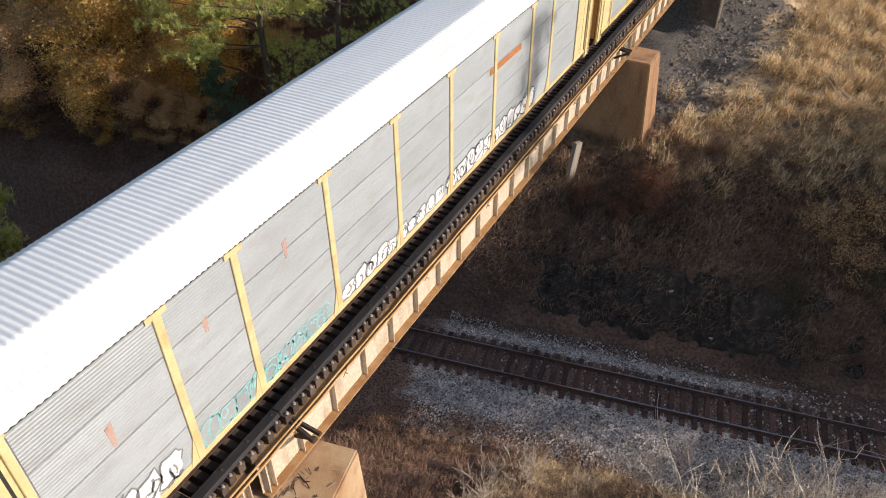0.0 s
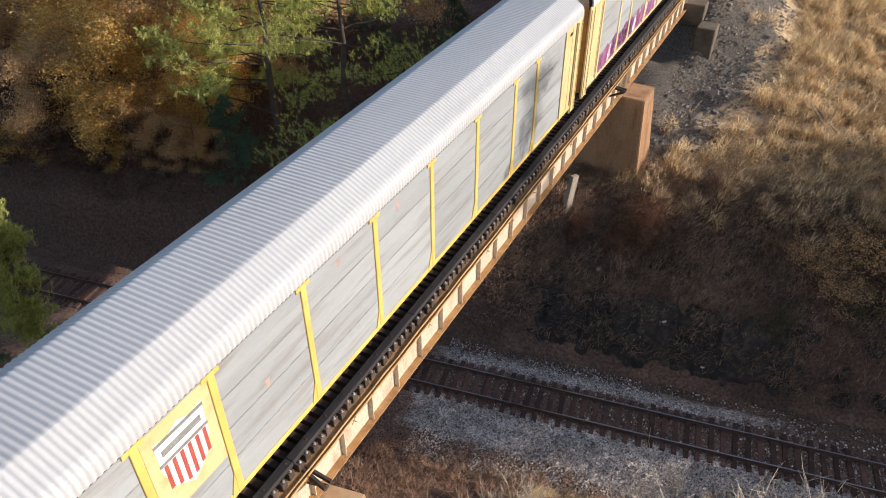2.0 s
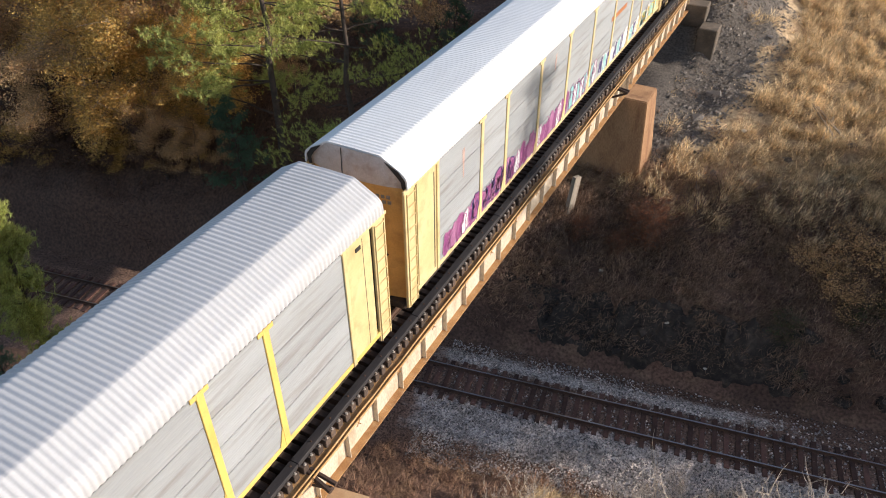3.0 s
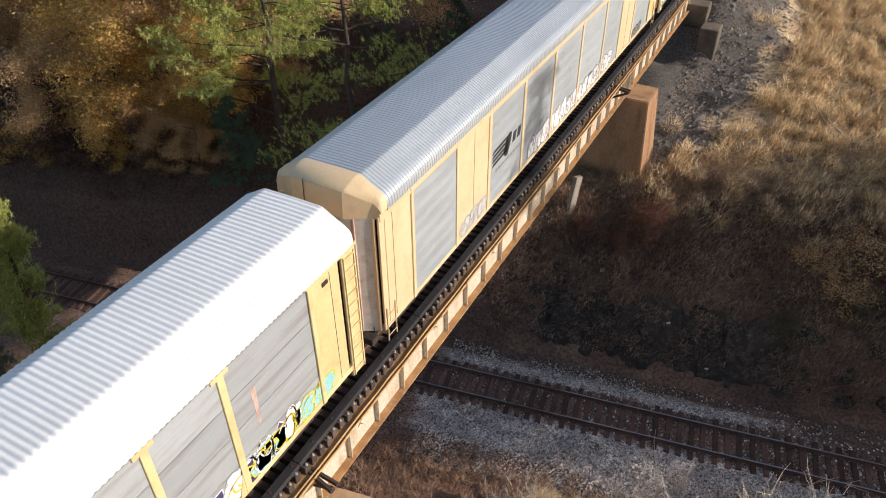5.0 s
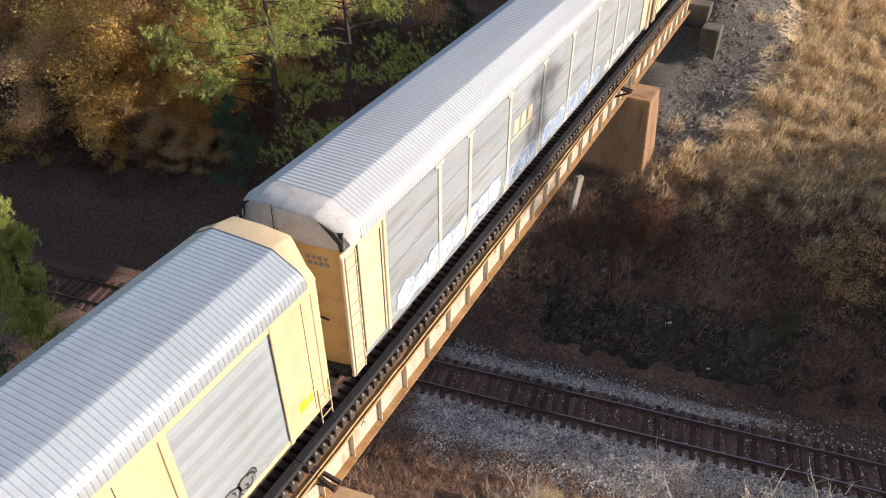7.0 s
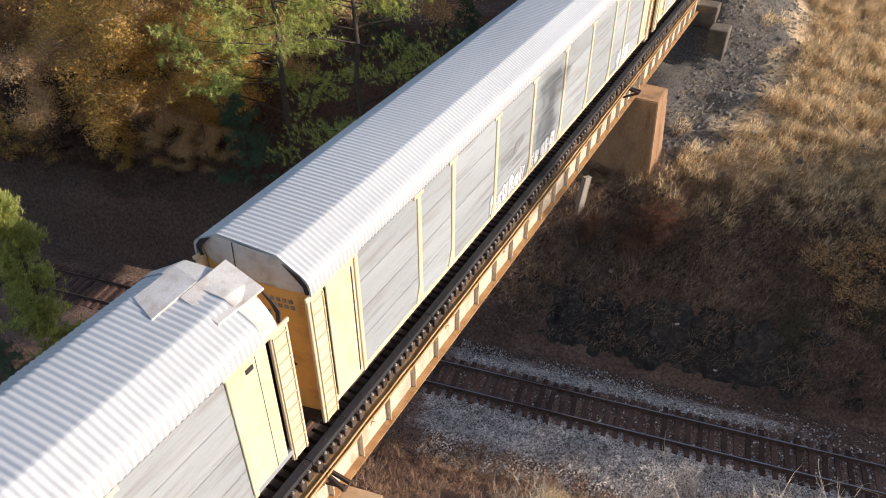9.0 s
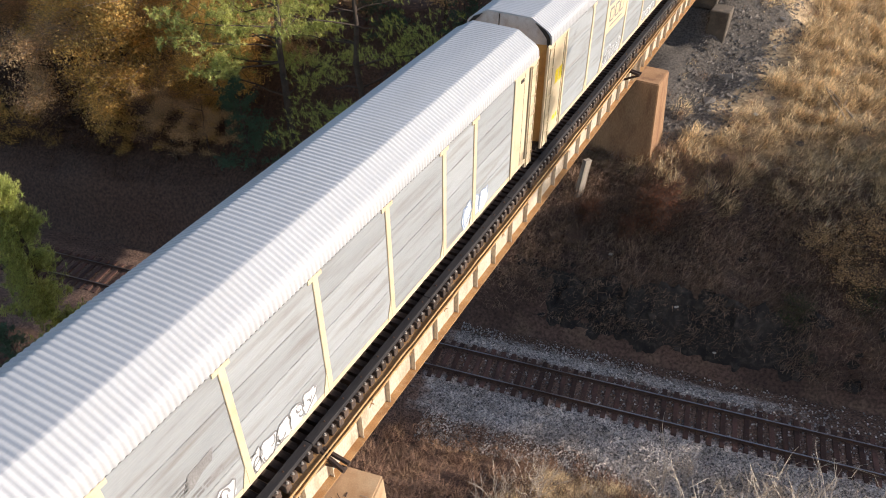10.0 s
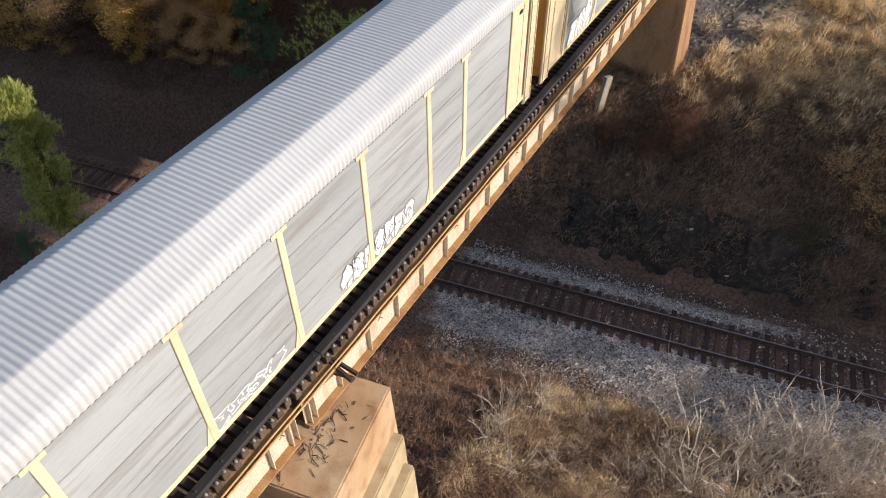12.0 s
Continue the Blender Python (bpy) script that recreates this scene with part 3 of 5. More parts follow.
def roof_mesh(y0, y1, material, eave, pitch=0.122, height=0.02, waves=False):
    """A roof sheet with ribs across it: rounded eaves, flat crown."""
    half = roof_profile(eave)
    prof = list(half) + [(-x, z) for x, z in half[-2::-1]]
    norms = []
    for k in range(len(prof)):
        a, b = prof[max(0, k - 1)], prof[min(len(prof) - 1, k + 1)]
        d = Vector((b[0] - a[0], b[1] - a[1])).normalized()
        norms.append((d.y, -d.x))
    n = int((y1 - y0) / pitch)
    verts, w = [], len(prof)
    lifts = ((0.0, 1), (0.17, 0.78), (0.34, 0.25), (0.5, 0), (0.66, 0.25), (0.83, 0.78)) if waves else ((0.0, 1), (0.30, 1), (0.60, 1), (0.76, 0), (0.86, 0))
    ys = [(y0 + (k + f) * (y1 - y0) / n, up) for k in range(n) for f, up in lifts] + [(y1, 1)]
    for y, up in ys:
        for (x, z), (nx, nz) in zip(prof, norms):
            verts.append((x + nx * up * height, y, z + nz * up * height))
    faces = [(j * w + i, j * w + i + 1, (j + 1) * w + i + 1, (j + 1) * w + i) for j in range(len(ys) - 1) for i in range(w - 1)]
    # rim that gives the sheet its thickness
    for end, sign in ((0, 1), (len(ys) - 1, -1)):
        s = len(verts)
        for (x, z) in prof:
            verts.append((x * 0.985, ys[end][0] + 0.004 * sign, z - 0.05))
        for i in range(w - 1):
            q = (end * w + i, end * w + i + 1, s + i + 1, s + i)
            faces.append(q if sign < 0 else q[::-1])
    return raw_mesh("roof_sheet", verts, faces, material)


def panel_mesh(width, z0, z1, material, ribs=0.075, depth=0.010, groups=False):
    """A side panel with level ribs, its outer face towards +x, starting at y = 0."""
    prof, z, k = [], z0, 0
    while z < z1 - ribs * 0.9:
        d = depth if not groups or (k % 8) > 3 else depth * 0.1
        prof += [(0, z), (0, z + ribs * 0.45), (-d, z + ribs * 0.62), (-d, z + ribs * 0.86)]
        z += ribs; k += 1
    prof.append((0, z1))
    verts = [(x, y, z) for y in (0.0, width) for x, z in prof]
    n = len(prof)
    faces = [(i, n + i, n + i + 1, i + 1) for i in range(n - 1)]
    s = len(verts)
    verts += [(-0.04, 0, z0), (-0.04, width, z0), (-0.04, 0, z1), (-0.04, width, z1)]
    faces += [(s, s + 1, n, 0), (n - 1, 2 * n - 1, s + 3, s + 2), (s + 1, s, s + 2, s + 3)]
    return raw_mesh("side_panel", verts, faces, material)


def outline_plate(pts, x, thick=0.006):
    """A thin painted plate on the side from an outline in (y, z)."""
    bm = bmesh.new()
    a = [bm.verts.new((x, y, z)) for y, z in pts]
    b = [bm.verts.new((x + thick, y, z)) for y, z in pts]
    bm.faces.new(b)
    for i in range(len(pts)):
        j = (i + 1) % len(pts)
        bm.faces.new((a[i], a[j], b[j], b[i]))
    bmesh.ops.recalc_face_normals(bm, faces=bm.faces[:])
    return bm


def scrawl(parent, y0, y1, z0, z1, back, front, seed, letters=7, lean=0.15):
    """Spray paint without readable letters: swollen shapes with bars across them."""
    rnd = random.Random(seed)
    bmb = bmesh.new()
    w = (y1 - y0) / letters
    for k in range(letters):
        cy, h = y0 + (k + 0.5) * w, (z1 - z0) * rnd.uniform(0.75, 1.0)
        cz = z0 + h / 2
        pts = []
        for i in range(16):
            a = math.tau * i / 16
            r = 1 + 0.16 * math.sin(3 * a + rnd.uniform(0, 6)) + rnd.uniform(-0.07, 0.07)
            ca, sa = math.cos(a), math.sin(a)
            pts.append((cy + w * 0.60 * r * math.copysign(abs(ca) ** 0.7, ca) + lean * h * sa * 0.5, cz + h * 0.5 * r * math.copysign(abs(sa) ** 0.7, sa)))
        x = SIDE_X + 0.008 + 0.0015 * (k % 2)
        pts = [(y, max(z0 - 0.02, z)) for y, z in pts]
        part("graffiti", outline_plate(pts, x - 0.004, 0.004), M[back if isinstance(back, str) else back[k % len(back)]], parent, "sprayed graffiti shape")

        def stroke(line, t):
            prev = None
            for m, p in enumerate(line):
                d = (line[min(len(line) - 1, m + 1)] - line[max(0, m - 1)]).normalized()
                q = Vector((-d.y, d.x)) * t
                pair = [bmb.verts.new((SIDE_X + 0.013, *(p - q))), bmb.verts.new((SIDE_X + 0.013, *(p + q)))]
                if prev:
                    bmb.faces.new((prev[0], pair[0], pair[1], prev[1]))
                prev = pair
        ring = [Vector((cy, cz)).lerp(Vector(p), 0.97) for p in pts]
        stroke(ring[:rnd.randint(11, 16)] + ([ring[0]] if rnd.random() < 0.5 else []), 0.022)
        for _ in range(rnd.randint(2, 4)):
            a0, turn, r = rnd.uniform(0, 6.2), rnd.choice((-1, 1)) * rnd.uniform(1.2, 3.4), rnd.uniform(0.12, 0.34)
            oy, oz = cy + rnd.uniform(-0.3, 0.3) * w, cz + rnd.uniform(-0.28, 0.28) * h
            stroke([Vector((oy + math.cos(a0 + turn * m / 6) * r * w * 1.1, max(z0, oz + math.sin(a0 + turn * m / 6) * r * h * 1.3))) for m in range(7)], rnd.uniform(0.016, 0.030))
    for f in bmb.faces:
        f.normal_update()
        if f.normal.x < 0:
            f.normal_flip()
    tagged(part("graffiti_linework", bmb, M[front], parent, "sprayed strokes"), kind="stuff")


def bars(parent, y0, y1, z0, z1, material, rows, seed, slant=0.0):
    """Writing too small to read, as plain bars."""
    rnd = random.Random(seed)
    bm = bmesh.new()
    h = (z1 - z0) / rows
    for r in range(rows):
        y = y0
        while y < y1:
            l = min(rnd.uniform(0.15, 0.45), y1 - y)
            za = z0 + r * h
            v = [bm.verts.new((SIDE_X + 0.008, *p)) for p in ((y, za), (y + l, za), (y + l + slant * h, za + h * 0.6), (y + slant * h, za + h * 0.6))]
            bm.faces.new(v)
            y += l + 0.06
    tagged(part("lettering", bm, M[material], parent, "small dark lettering"), kind="stuff")


def ladder(parent, y, x, z0, z1, material, wide=0.42, step=0.36):
    bm = bmesh.new()
    for dy in (0, wide):
        box(bm, x, x + 0.035, y + dy - 0.012, y + dy + 0.012, z0, z1)
    lad = part("ladder", bm, material, parent)
    bm = bmesh.new()
    rod(bm, (x + 0.03, y, 0), (x + 0.03, y + wide, 0), 0.013, sides=5)
    rung = mesh_of("rung", bm, material)
    z = z0 + 0.2
    while z < z1:
        part("rung", rung, None, lad, at=pose(0, 0, z))
        z += step
    return lad


def bogie(parent, y):
    b = part("bogie", slab(-1.15, 1.15, y - 0.2, y + 0.2, 0.35, 0.62, 0.02), M["under"], parent)
    for x in (-1.08, 1.08):
        bm = bmesh.new()
        box(bm, x - 0.09, x + 0.09, y - 1.15, y + 1.15, 0.5, 0.62)
        box(bm, x - 0.09, x + 0.09, y - 0.75, y + 0.75, 0.25, 0.40)
        for dy in (-0.85, 0.85):
            box(bm, x - 0.12, x + 0.12, y + dy - 0.13, y + dy + 0.13, 0.30, 0.55)
        part("side_frame", bm, M["under"], b)
    for dy in (-0.87, 0.87):
        bm = bmesh.new()
        rod(bm, (-0.9, y + dy, 0.42), (0.9, y + dy, 0.42), 0.08, sides=10)
        for x in (-0.755, 0.755):
            rod(bm, (x - 0.065, y + dy, 0.42), (x + 0.065, y + dy, 0.42), 0.42, sides=24)
        part("wheelset", bm, M["under"], b)


def end_bow(x, tuck):
    """How far an end stands back at x: gently bowed, or flat with chamfered corners."""
    x = abs(x)
    return 0.02 + tuck * min(1.0, max(0.0, (x - 0.72) / 0.72)) if tuck else 0.02 + 0.20 * (x / 1.42) ** 2.2


def hood_mesh(spec, flip, material):
    """Plain sheet over a roof's end, dropping towards the end's edge."""
    half = roof_profile(spec["eave"])
    prof = list(half) + [(-x, z) for x, z in half[-2::-1]]
    rows = []
    for y, drop in ((0.80, 0.0), (0.58, 0.0), (None, 0.10), (None, 0.20)):
        row = []
        for x, z in prof:
            yy = y if y is not None else end_bow(x, spec["tuck"]) + (0.09 if drop < 0.15 else 0.05)
            if y is not None and spec["tuck"]:
                yy = max(yy, end_bow(x, spec["tuck"]) + 0.12)
            row.append((x * 1.004, spec["long"] - yy if flip else yy, z + 0.04 - drop * (1.0 if z > 5.0 else 0.0)))
        rows.append(row)
    w = len(prof)
    verts = [p for row in rows for p in row]
    faces = [(j * w + i, j * w + i + 1, (j + 1) * w + i + 1, (j + 1) * w + i) for j in range(len(rows) - 1) for i in range(w - 1)]
    return raw_mesh("roof_hood", verts, [f if flip else f[::-1] for f in faces], material, True)


def end_wall(car, spec, at):
    """One end of a car, built at y = 0 and facing -y; 'at' turns it to the other end."""
    body, cap = M[spec["end"]], M[spec["cap"]]
    e = part("end_frame", slab(-1.46, 1.46, 0.24 + spec["tuck"], 0.32 + spec["tuck"], 0.85, 5.20, 0.01), M["dark_gap"], car, at=at)
    for s in (-1, 1):   # a bowed leaf each side of the middle
        verts, faces = [], []
        n = 8
        for k in range(n + 1):
            x = s * (0.012 + 1.40 * k / n)
            bow = end_bow(x, spec["tuck"])
            for z in (0.95, 2.60, 2.63, 4.74):
                verts.append((x, bow + (0.012 if z in (2.60, 2.63) else 0), z))
        for k in range(n):
            for r in range(3):
                a = k * 4 + r
                q = (a, a + 4, a + 5, a + 1)
                faces.append(q if s > 0 else q[::-1])
        part("end_door", raw_mesh("end_door", verts, faces, body, True), None, e)
    # sloped cap between the doors and the roof
    bm = bmesh.new()
    lo, hi = [], []
    half = roof_profile(spec["eave"])
    top = list(half) + [(-x, z) for x, z in half[-2::-1]]
    for x, z in top:
        lo.append(bm.verts.new((max(-1.47, min(1.47, x * 0.97)), end_bow(x, spec["tuck"]), min(4.72, z - 0.06))))
        hi.append(bm.verts.new((x * 0.985, (0.04 + end_bow(x, spec["tuck"])) if spec["rim"] else 0.06 + 0.12 * (abs(x) / 1.6) ** 2, z - (0.12 if spec["rim"] else 0.02))))
    for k in range(len(top) - 1):
        bm.faces.new((lo[k], hi[k], hi[k + 1], lo[k + 1]))
    bmesh.ops.recalc_face_normals(bm, faces=bm.faces[:])
    for f in bm.faces:
        if f.normal.y > 0:
            f.normal_flip()
    part("end_cap", bm, cap, e, "chalky end cap under the roof")
    seam = bmesh.new()
    rod(seam, (-0.35, 0.012, 4.76), (-0.35, 0.055, 5.58), 0.014, sides=4)
    part("cap_seam", seam, M["dark_gap"], e)
    if spec["ladder"]:   # torn seal at the roof's corners
        for s in (-1, 1):
            bm = bmesh.new()
            v = [bm.verts.new(p) for p in ((s * 0.98, 0.08, 5.50), (s * 1.36, 0.11, 5.30), (s * 1.54, 0.13, 5.08), (s * 1.53, 0.17, 4.76), (s * 1.43, 0.16, 4.78), (s * 1.42, 0.13, 5.00), (s * 1.28, 0.10, 5.19))]
            bm.faces.new(v if s > 0 else v[::-1])
            r = bmesh.ops.extrude_face_region(bm, geom=bm.faces[:])
            bmesh.ops.translate(bm, vec=(0, -0.03, 0), verts=[g for g in r["geom"] if isinstance(g, bmesh.types.BMVert)])
            part("corner_seal", bm, M["dark_gap"], e, "torn black corner seal")
    if not spec["ladder"]:   # upright ribs and strips on the buff car's ends
        for x in (-1.38, -1.05, -0.55, 0.0, 0.55, 0.95, 1.38):
            y = end_bow(x, spec["tuck"])
            part("end_rib", slab(x - 0.05, x + 0.05, y - 0.02, y + 0.06, 0.95, 4.74, 0.01), M["beige" if abs(x) > 1.2 else "end_brown" if abs(x) > 0.7 else "end_white"], e)
    if spec["ladder"]:   # reporting marks as plain bars on one leaf
        for row in range(2):
            for k in range(4):
                x = 0.50 + k * 0.15 + row * 0.03
                part("mark_bar", slab(x, x + 0.10, end_bow(x, 0) - 0.006, end_bow(x + 0.1, 0) + 0.02, 4.36 - row * 0.17, 4.46 - row * 0.17), M["paint_grey"], e)
    part("end_sill", slab(-1.4, 1.4, -0.05, 0.25, 0.70, 0.93, 0.02), M["under"], e)
    bm = bmesh.new()
    rod(bm, (0, 0.2, 0.72), (0, -0.62, 0.72), 0.09, sides=8)
    box(bm, -0.16, 0.16, -0.66, -0.35, 0.58, 0.88)
    part("coupler", bm, M["under"], e, "knuckle coupler")
    bm = bmesh.new()
    rod(bm, (0.35, -0.02, 2.6), (0.95, 0.03, 2.52), 0.03, sides=5)
    part("grab_iron", bm, M["dark_gap"], e)
    part("brake_step", slab(-1.3, -0.2, -0.18, 0.05, 0.90, 0.94), M["under"], e)


def car_side(car, spec, at):
    """One side, built towards +x; 'at' turns it to the other side."""
    x, long = SIDE_X, spec["long"]
    paint, post_paint, panel = M[spec["paint"]], M[spec["post"]], M[spec["panel"]]
    side = part("side_sill", slab(x - 0.12, x + 0.015, 0.46, long - 0.46, SILL_Z, 1.16, 0.01), M[spec["sill"]], car, at=at)
    top = spec["eave"] - 0.12
    part("top_rail", slab(x - 0.08, x + 0.01, 0.46, long - 0.46, top, spec["eave"], 0.01), M[spec["rail"]], side)
    if spec["ladder"]:
        part("eave_seam", slab(x, x + 0.014, 1.9, long - 1.9, top + 0.015, top + 0.05), M["under"], side)
    if spec["rim"] == "beige":
        part("eave_strip", slab(x, x + 0.03, 0.46, long - 0.46, spec["eave"] - 0.26, spec["eave"] - 0.05, 0.008), M["beige"], side)
    rows = spec["rows"]
    zs = np.linspace(1.165, top - 0.005, rows + 1)
    made = {}
    edges = list(spec["posts"])
    for k, (a, b) in enumerate(zip(edges, edges[1:])):
        a, b = a + 0.10, b - 0.10
        if k in spec["solid"]:
            part("plain_panel", slab(x - 0.04, x + 0.004, a, b, 1.165, top - 0.005, 0.01), paint, side)
            part("panel_seam", slab(x, x + 0.007, (a + b) / 2 - 0.01, (a + b) / 2 + 0.01, 1.2, top - 0.1), M["dark_gap"], side)
            continue
        for r in range(rows):
            key = (round(b - a, 3), r)
            if key not in made:
                made[key] = panel_mesh(b - a, zs[r] + 0.008, zs[r + 1] - 0.008, panel, ribs=0.06 if spec["groups"] else 0.075, depth=0.0045 if spec["groups"] else 0.0055, groups=spec["groups"])
            part("side_panel", made[key], None, side, at=pose(x, a, 0))
        part("backing", slab(x - 0.045, x - 0.02, a - 0.1, b + 0.1, 1.16, top), panel, side)
    # posts with a flared head and foot
    bm = slab(x - 0.05, x + 0.035, -0.095, 0.095, 1.08, top + 0.02, 0.012)
    post = mesh_of("post", bm, post_paint)
    bm = bmesh.new()
    for a, b in (((-0.24, top + 0.02), (0.24, top - 0.1)),):
        box(bm, x - 0.02, x + 0.030, a[0], b[0], b[1], a[1])
    head = mesh_of("post_head", bm, post_paint)
    bm = bmesh.new()
    v = [bm.verts.new((x + xx, y, z)) for xx in (-0.01, 0.024) for y, z in ((-0.30, 1.06), (0.10, 1.06), (0.10, 1.75), (-0.08, 1.75))]
    for f in ((4, 5, 6, 7), (0, 4, 7, 3), (5, 1, 2, 6), (7, 6, 2, 3), (0, 1, 5, 4)):
        bm.faces.new([v[i] for i in f])
    foot = mesh_of("post_foot", bm, post_paint)
    for y in edges[1:-1]:
        p = part("post", post, None, side, at=pose(0, y, 0))
        if spec["heads"]:
            part("post_head", head, None, p)
            part("post_foot", foot, None, p)
    # end bays: plain sheet with a folded edge, and the ladder plate beyond a dark slot
    for flip in (0, 1):
        m = pose(0, 0, 0) if not flip else Matrix.Translation((0, long, 0)) @ Matrix.Diagonal((1, -1, 1, 1))
        bay = part("end_bay", slab(x - 0.04, x + 0.006, 0.68, edges[0] - 0.02, 1.02, top + 0.02, 0.01), paint, side)
        part("bay_edge", slab(x, x + 0.05, edges[0] - 0.08, edges[0] + 0.06, 1.02, top + 0.02, 0.012), paint, bay)
        if not flip and spec["ladder"]:
            part("bay_slot", slab(x - 0.06, x + 0.009, edges[0] - 0.22, edges[0] - 0.165, 1.1, top - 0.2), M["dark_gap"], bay)
        else:
            part("bay_seam", slab(x, x + 0.009, 1.02, 1.04, 1.1, top - 0.1), M["dark_gap"], bay)
        if flip and spec["ladder"]:
            part("latch", slab(x, x + 0.03, 1.12, 1.34, top - 0.34, top - 0.22, 0.008), M["dark_gap"], bay, "dark latch opening")
        if spec["heads"] or spec["ladder"]:
            plate = part("ladder_plate", slab(x - 0.06, x + 0.03, 0.0, 0.56, 0.78, top - 0.02, 0.015), paint, bay)
            ladder(plate, 0.09, x + 0.03, 0.80, top - 0.06, paint)
            part("bay_head", slab(x - 0.02, x + 0.04, -0.05, edges[0] + 0.1, top - 0.02, top + 0.08, 0.01), paint, bay)
        else:
            part("corner_sheet", slab(x - 0.06, x + 0.004, spec["tuck"] + 0.02, 0.66, 1.0, top + 0.02, 0.01), paint, bay)
            ladder(bay, spec["tuck"] + 0.10, x + 0.01, 0.55, 1.75, paint)
        if flip:
            bay.matrix_basis = m
    return side


def build_car(spec):
    long = spec["long"]
    car = thing("rail_car", spec["label"], "rail car", pose(0, spec["start"], 0), group="covered car carriers of the train")
    gap = 0.78 if spec["rim"] else 0.10
    part("roof", roof_mesh(gap, long - gap, M[spec["roof"]], spec["eave"], height=spec["ribs"], pitch=spec["pitch"], waves=spec["waves"]), None, car, spec["roof_label"])
    if spec["rim"]:
        for flip in (False, True):
            part("roof_hood", hood_mesh(spec, flip, M[spec["rim"]]), None, car)
    part("underframe", slab(-1.25, 1.25, 0.3, long - 0.3, 0.74, 1.10), M["under"], car)
    part("floor_core", slab(-1.3, 1.3, 0.5, long - 0.5, 0.96, 4.75), M["dark_gap"], car)
    turn = Matrix.Translation((0, long, 0)) @ Matrix.Rotation(math.pi, 4, "Z")
    end_wall(car, spec, Matrix.Identity(4))
    end_wall(car, spec, turn)
    side = car_side(car, spec, Matrix.Identity(4))
    car_side(car, spec, turn)
    for y in (2.6, long - 2.6):
        bogie(car, y)
    spec["mark"](side)
    return car


def marks_a(s):
    scrawl(s, 2.2, 4.3, 1.17, 2.07, "paint_white", "paint_grey", 1, 4)
    scrawl(s, 4.9, 9.2, 1.17, 1.77, "panel_clean", "paint_teal", 2, 9)
    scrawl(s, 9.8, 15.0, 1.17, 1.72, "paint_white", "paint_grey", 3, 10)
    scrawl(s, 15.3, 22.0, 1.17, 1.87, "paint_white", "paint_black", 4, 11)
    part("rust_strip", slab(SIDE_X, SIDE_X + 0.012, 18.1, 20.5, 3.75, 3.95), M["paint_orange"], s, "rust orange strip")
    streaks(s, ((3.2, 3.6, 0.5), (5.6, 4.0, 0.3), (8.0, 4.2, 0.4)))


def streaks(s, rows):
    for y, z, h in rows:
        bm = outline_plate([(y, z), (y + 0.16, z + 0.05), (y + 0.12, z - h), (y + 0.05, z - h * 1.1)], SIDE_X + 0.001, 0.003)
        part("rust_stain", bm, M["end_brown"], s)


def marks_b(s):
    a, b = 4.86, 6.57   # emblem panel: a shield in plain shapes
    part("emblem_panel", slab(SIDE_X, SIDE_X + 0.012, a, b, 2.35, 4.7), M["yellow"], s, "yellow emblem panel")
    c = (a + b) / 2
    sh = [(c - 0.62, 4.35), (c - 0.3, 4.28), (c, 4.42), (c + 0.3, 4.28), (c + 0.62, 4.35), (c + 0.60, 3.5), (c + 0.42, 2.95), (c, 2.62), (c - 0.42, 2.95), (c - 0.60, 3.5)]
    part("shield", outline_plate(sh, SIDE_X + 0.012, 0.004), M["paint_white"], s, "white shield")
    part("shield_band", slab(SIDE_X + 0.016, SIDE_X + 0.02, c - 0.63, c + 0.63, 3.68, 3.76), M["paint_grey"], s)
    part("shield_band", slab(SIDE_X + 0.016, SIDE_X + 0.02, c - 0.63, c + 0.63, 4.22, 4.30), M["paint_grey"], s)
    part("shield_band", slab(SIDE_X + 0.016, SIDE_X + 0.021, c - 0.50, c + 0.50, 3.90, 4.06), M["paint_grey"], s)
    for k in range(6):
        y = c - 0.5 + k * 0.2
        part("shield_stripe", slab(SIDE_X + 0.016, SIDE_X + 0.02, y - 0.045, y + 0.045, 2.72 + 0.55 * abs(y - c), 3.66), M["paint_red"], s, "red stripe")
    bars(s, 12.6, 14.8, 1.0, 1.25, "paint_black", 1, 12)
    streaks(s, ((3.2, 4.4, 0.25), (8.0, 3.2, 0.2), (10.9, 4.5, 0.2), (13.6, 4.5, 0.25)))


def marks_c(s):
    scrawl(s, 2.2, 13.0, 1.17, 2.17, ("paint_purple", "paint_pink", "paint_purple", "paint_white", "paint_purple"), "paint_pink", 21, 26)
    scrawl(s, 4.2, 7.5, 1.3, 2.2, "paint_purple", "paint_navy", 22, 6)
    scrawl(s, 13.2, 16.5, 1.17, 2.27, ("paint_teal", "paint_white"), "paint_purple", 23, 8)
    scrawl(s, 17.0, 25.3, 1.17, 2.07, ("paint_navy", "paint_teal", "paint_navy", "paint_white"), "paint_white", 24, 16)
    scrawl(s, 22.8, 26.6, 1.17, 1.87, "paint_teal", "paint_yellow", 25, 5)
    part("rust_strip", slab(SIDE_X, SIDE_X + 0.012, 18.1, 20.4, 3.3, 3.5), M["paint_orange"], s, "rust orange strip")
    streaks(s, ((3.4, 4.3, 0.9), (11.0, 4.4, 0.6), (24.0, 3.6, 1.0)))


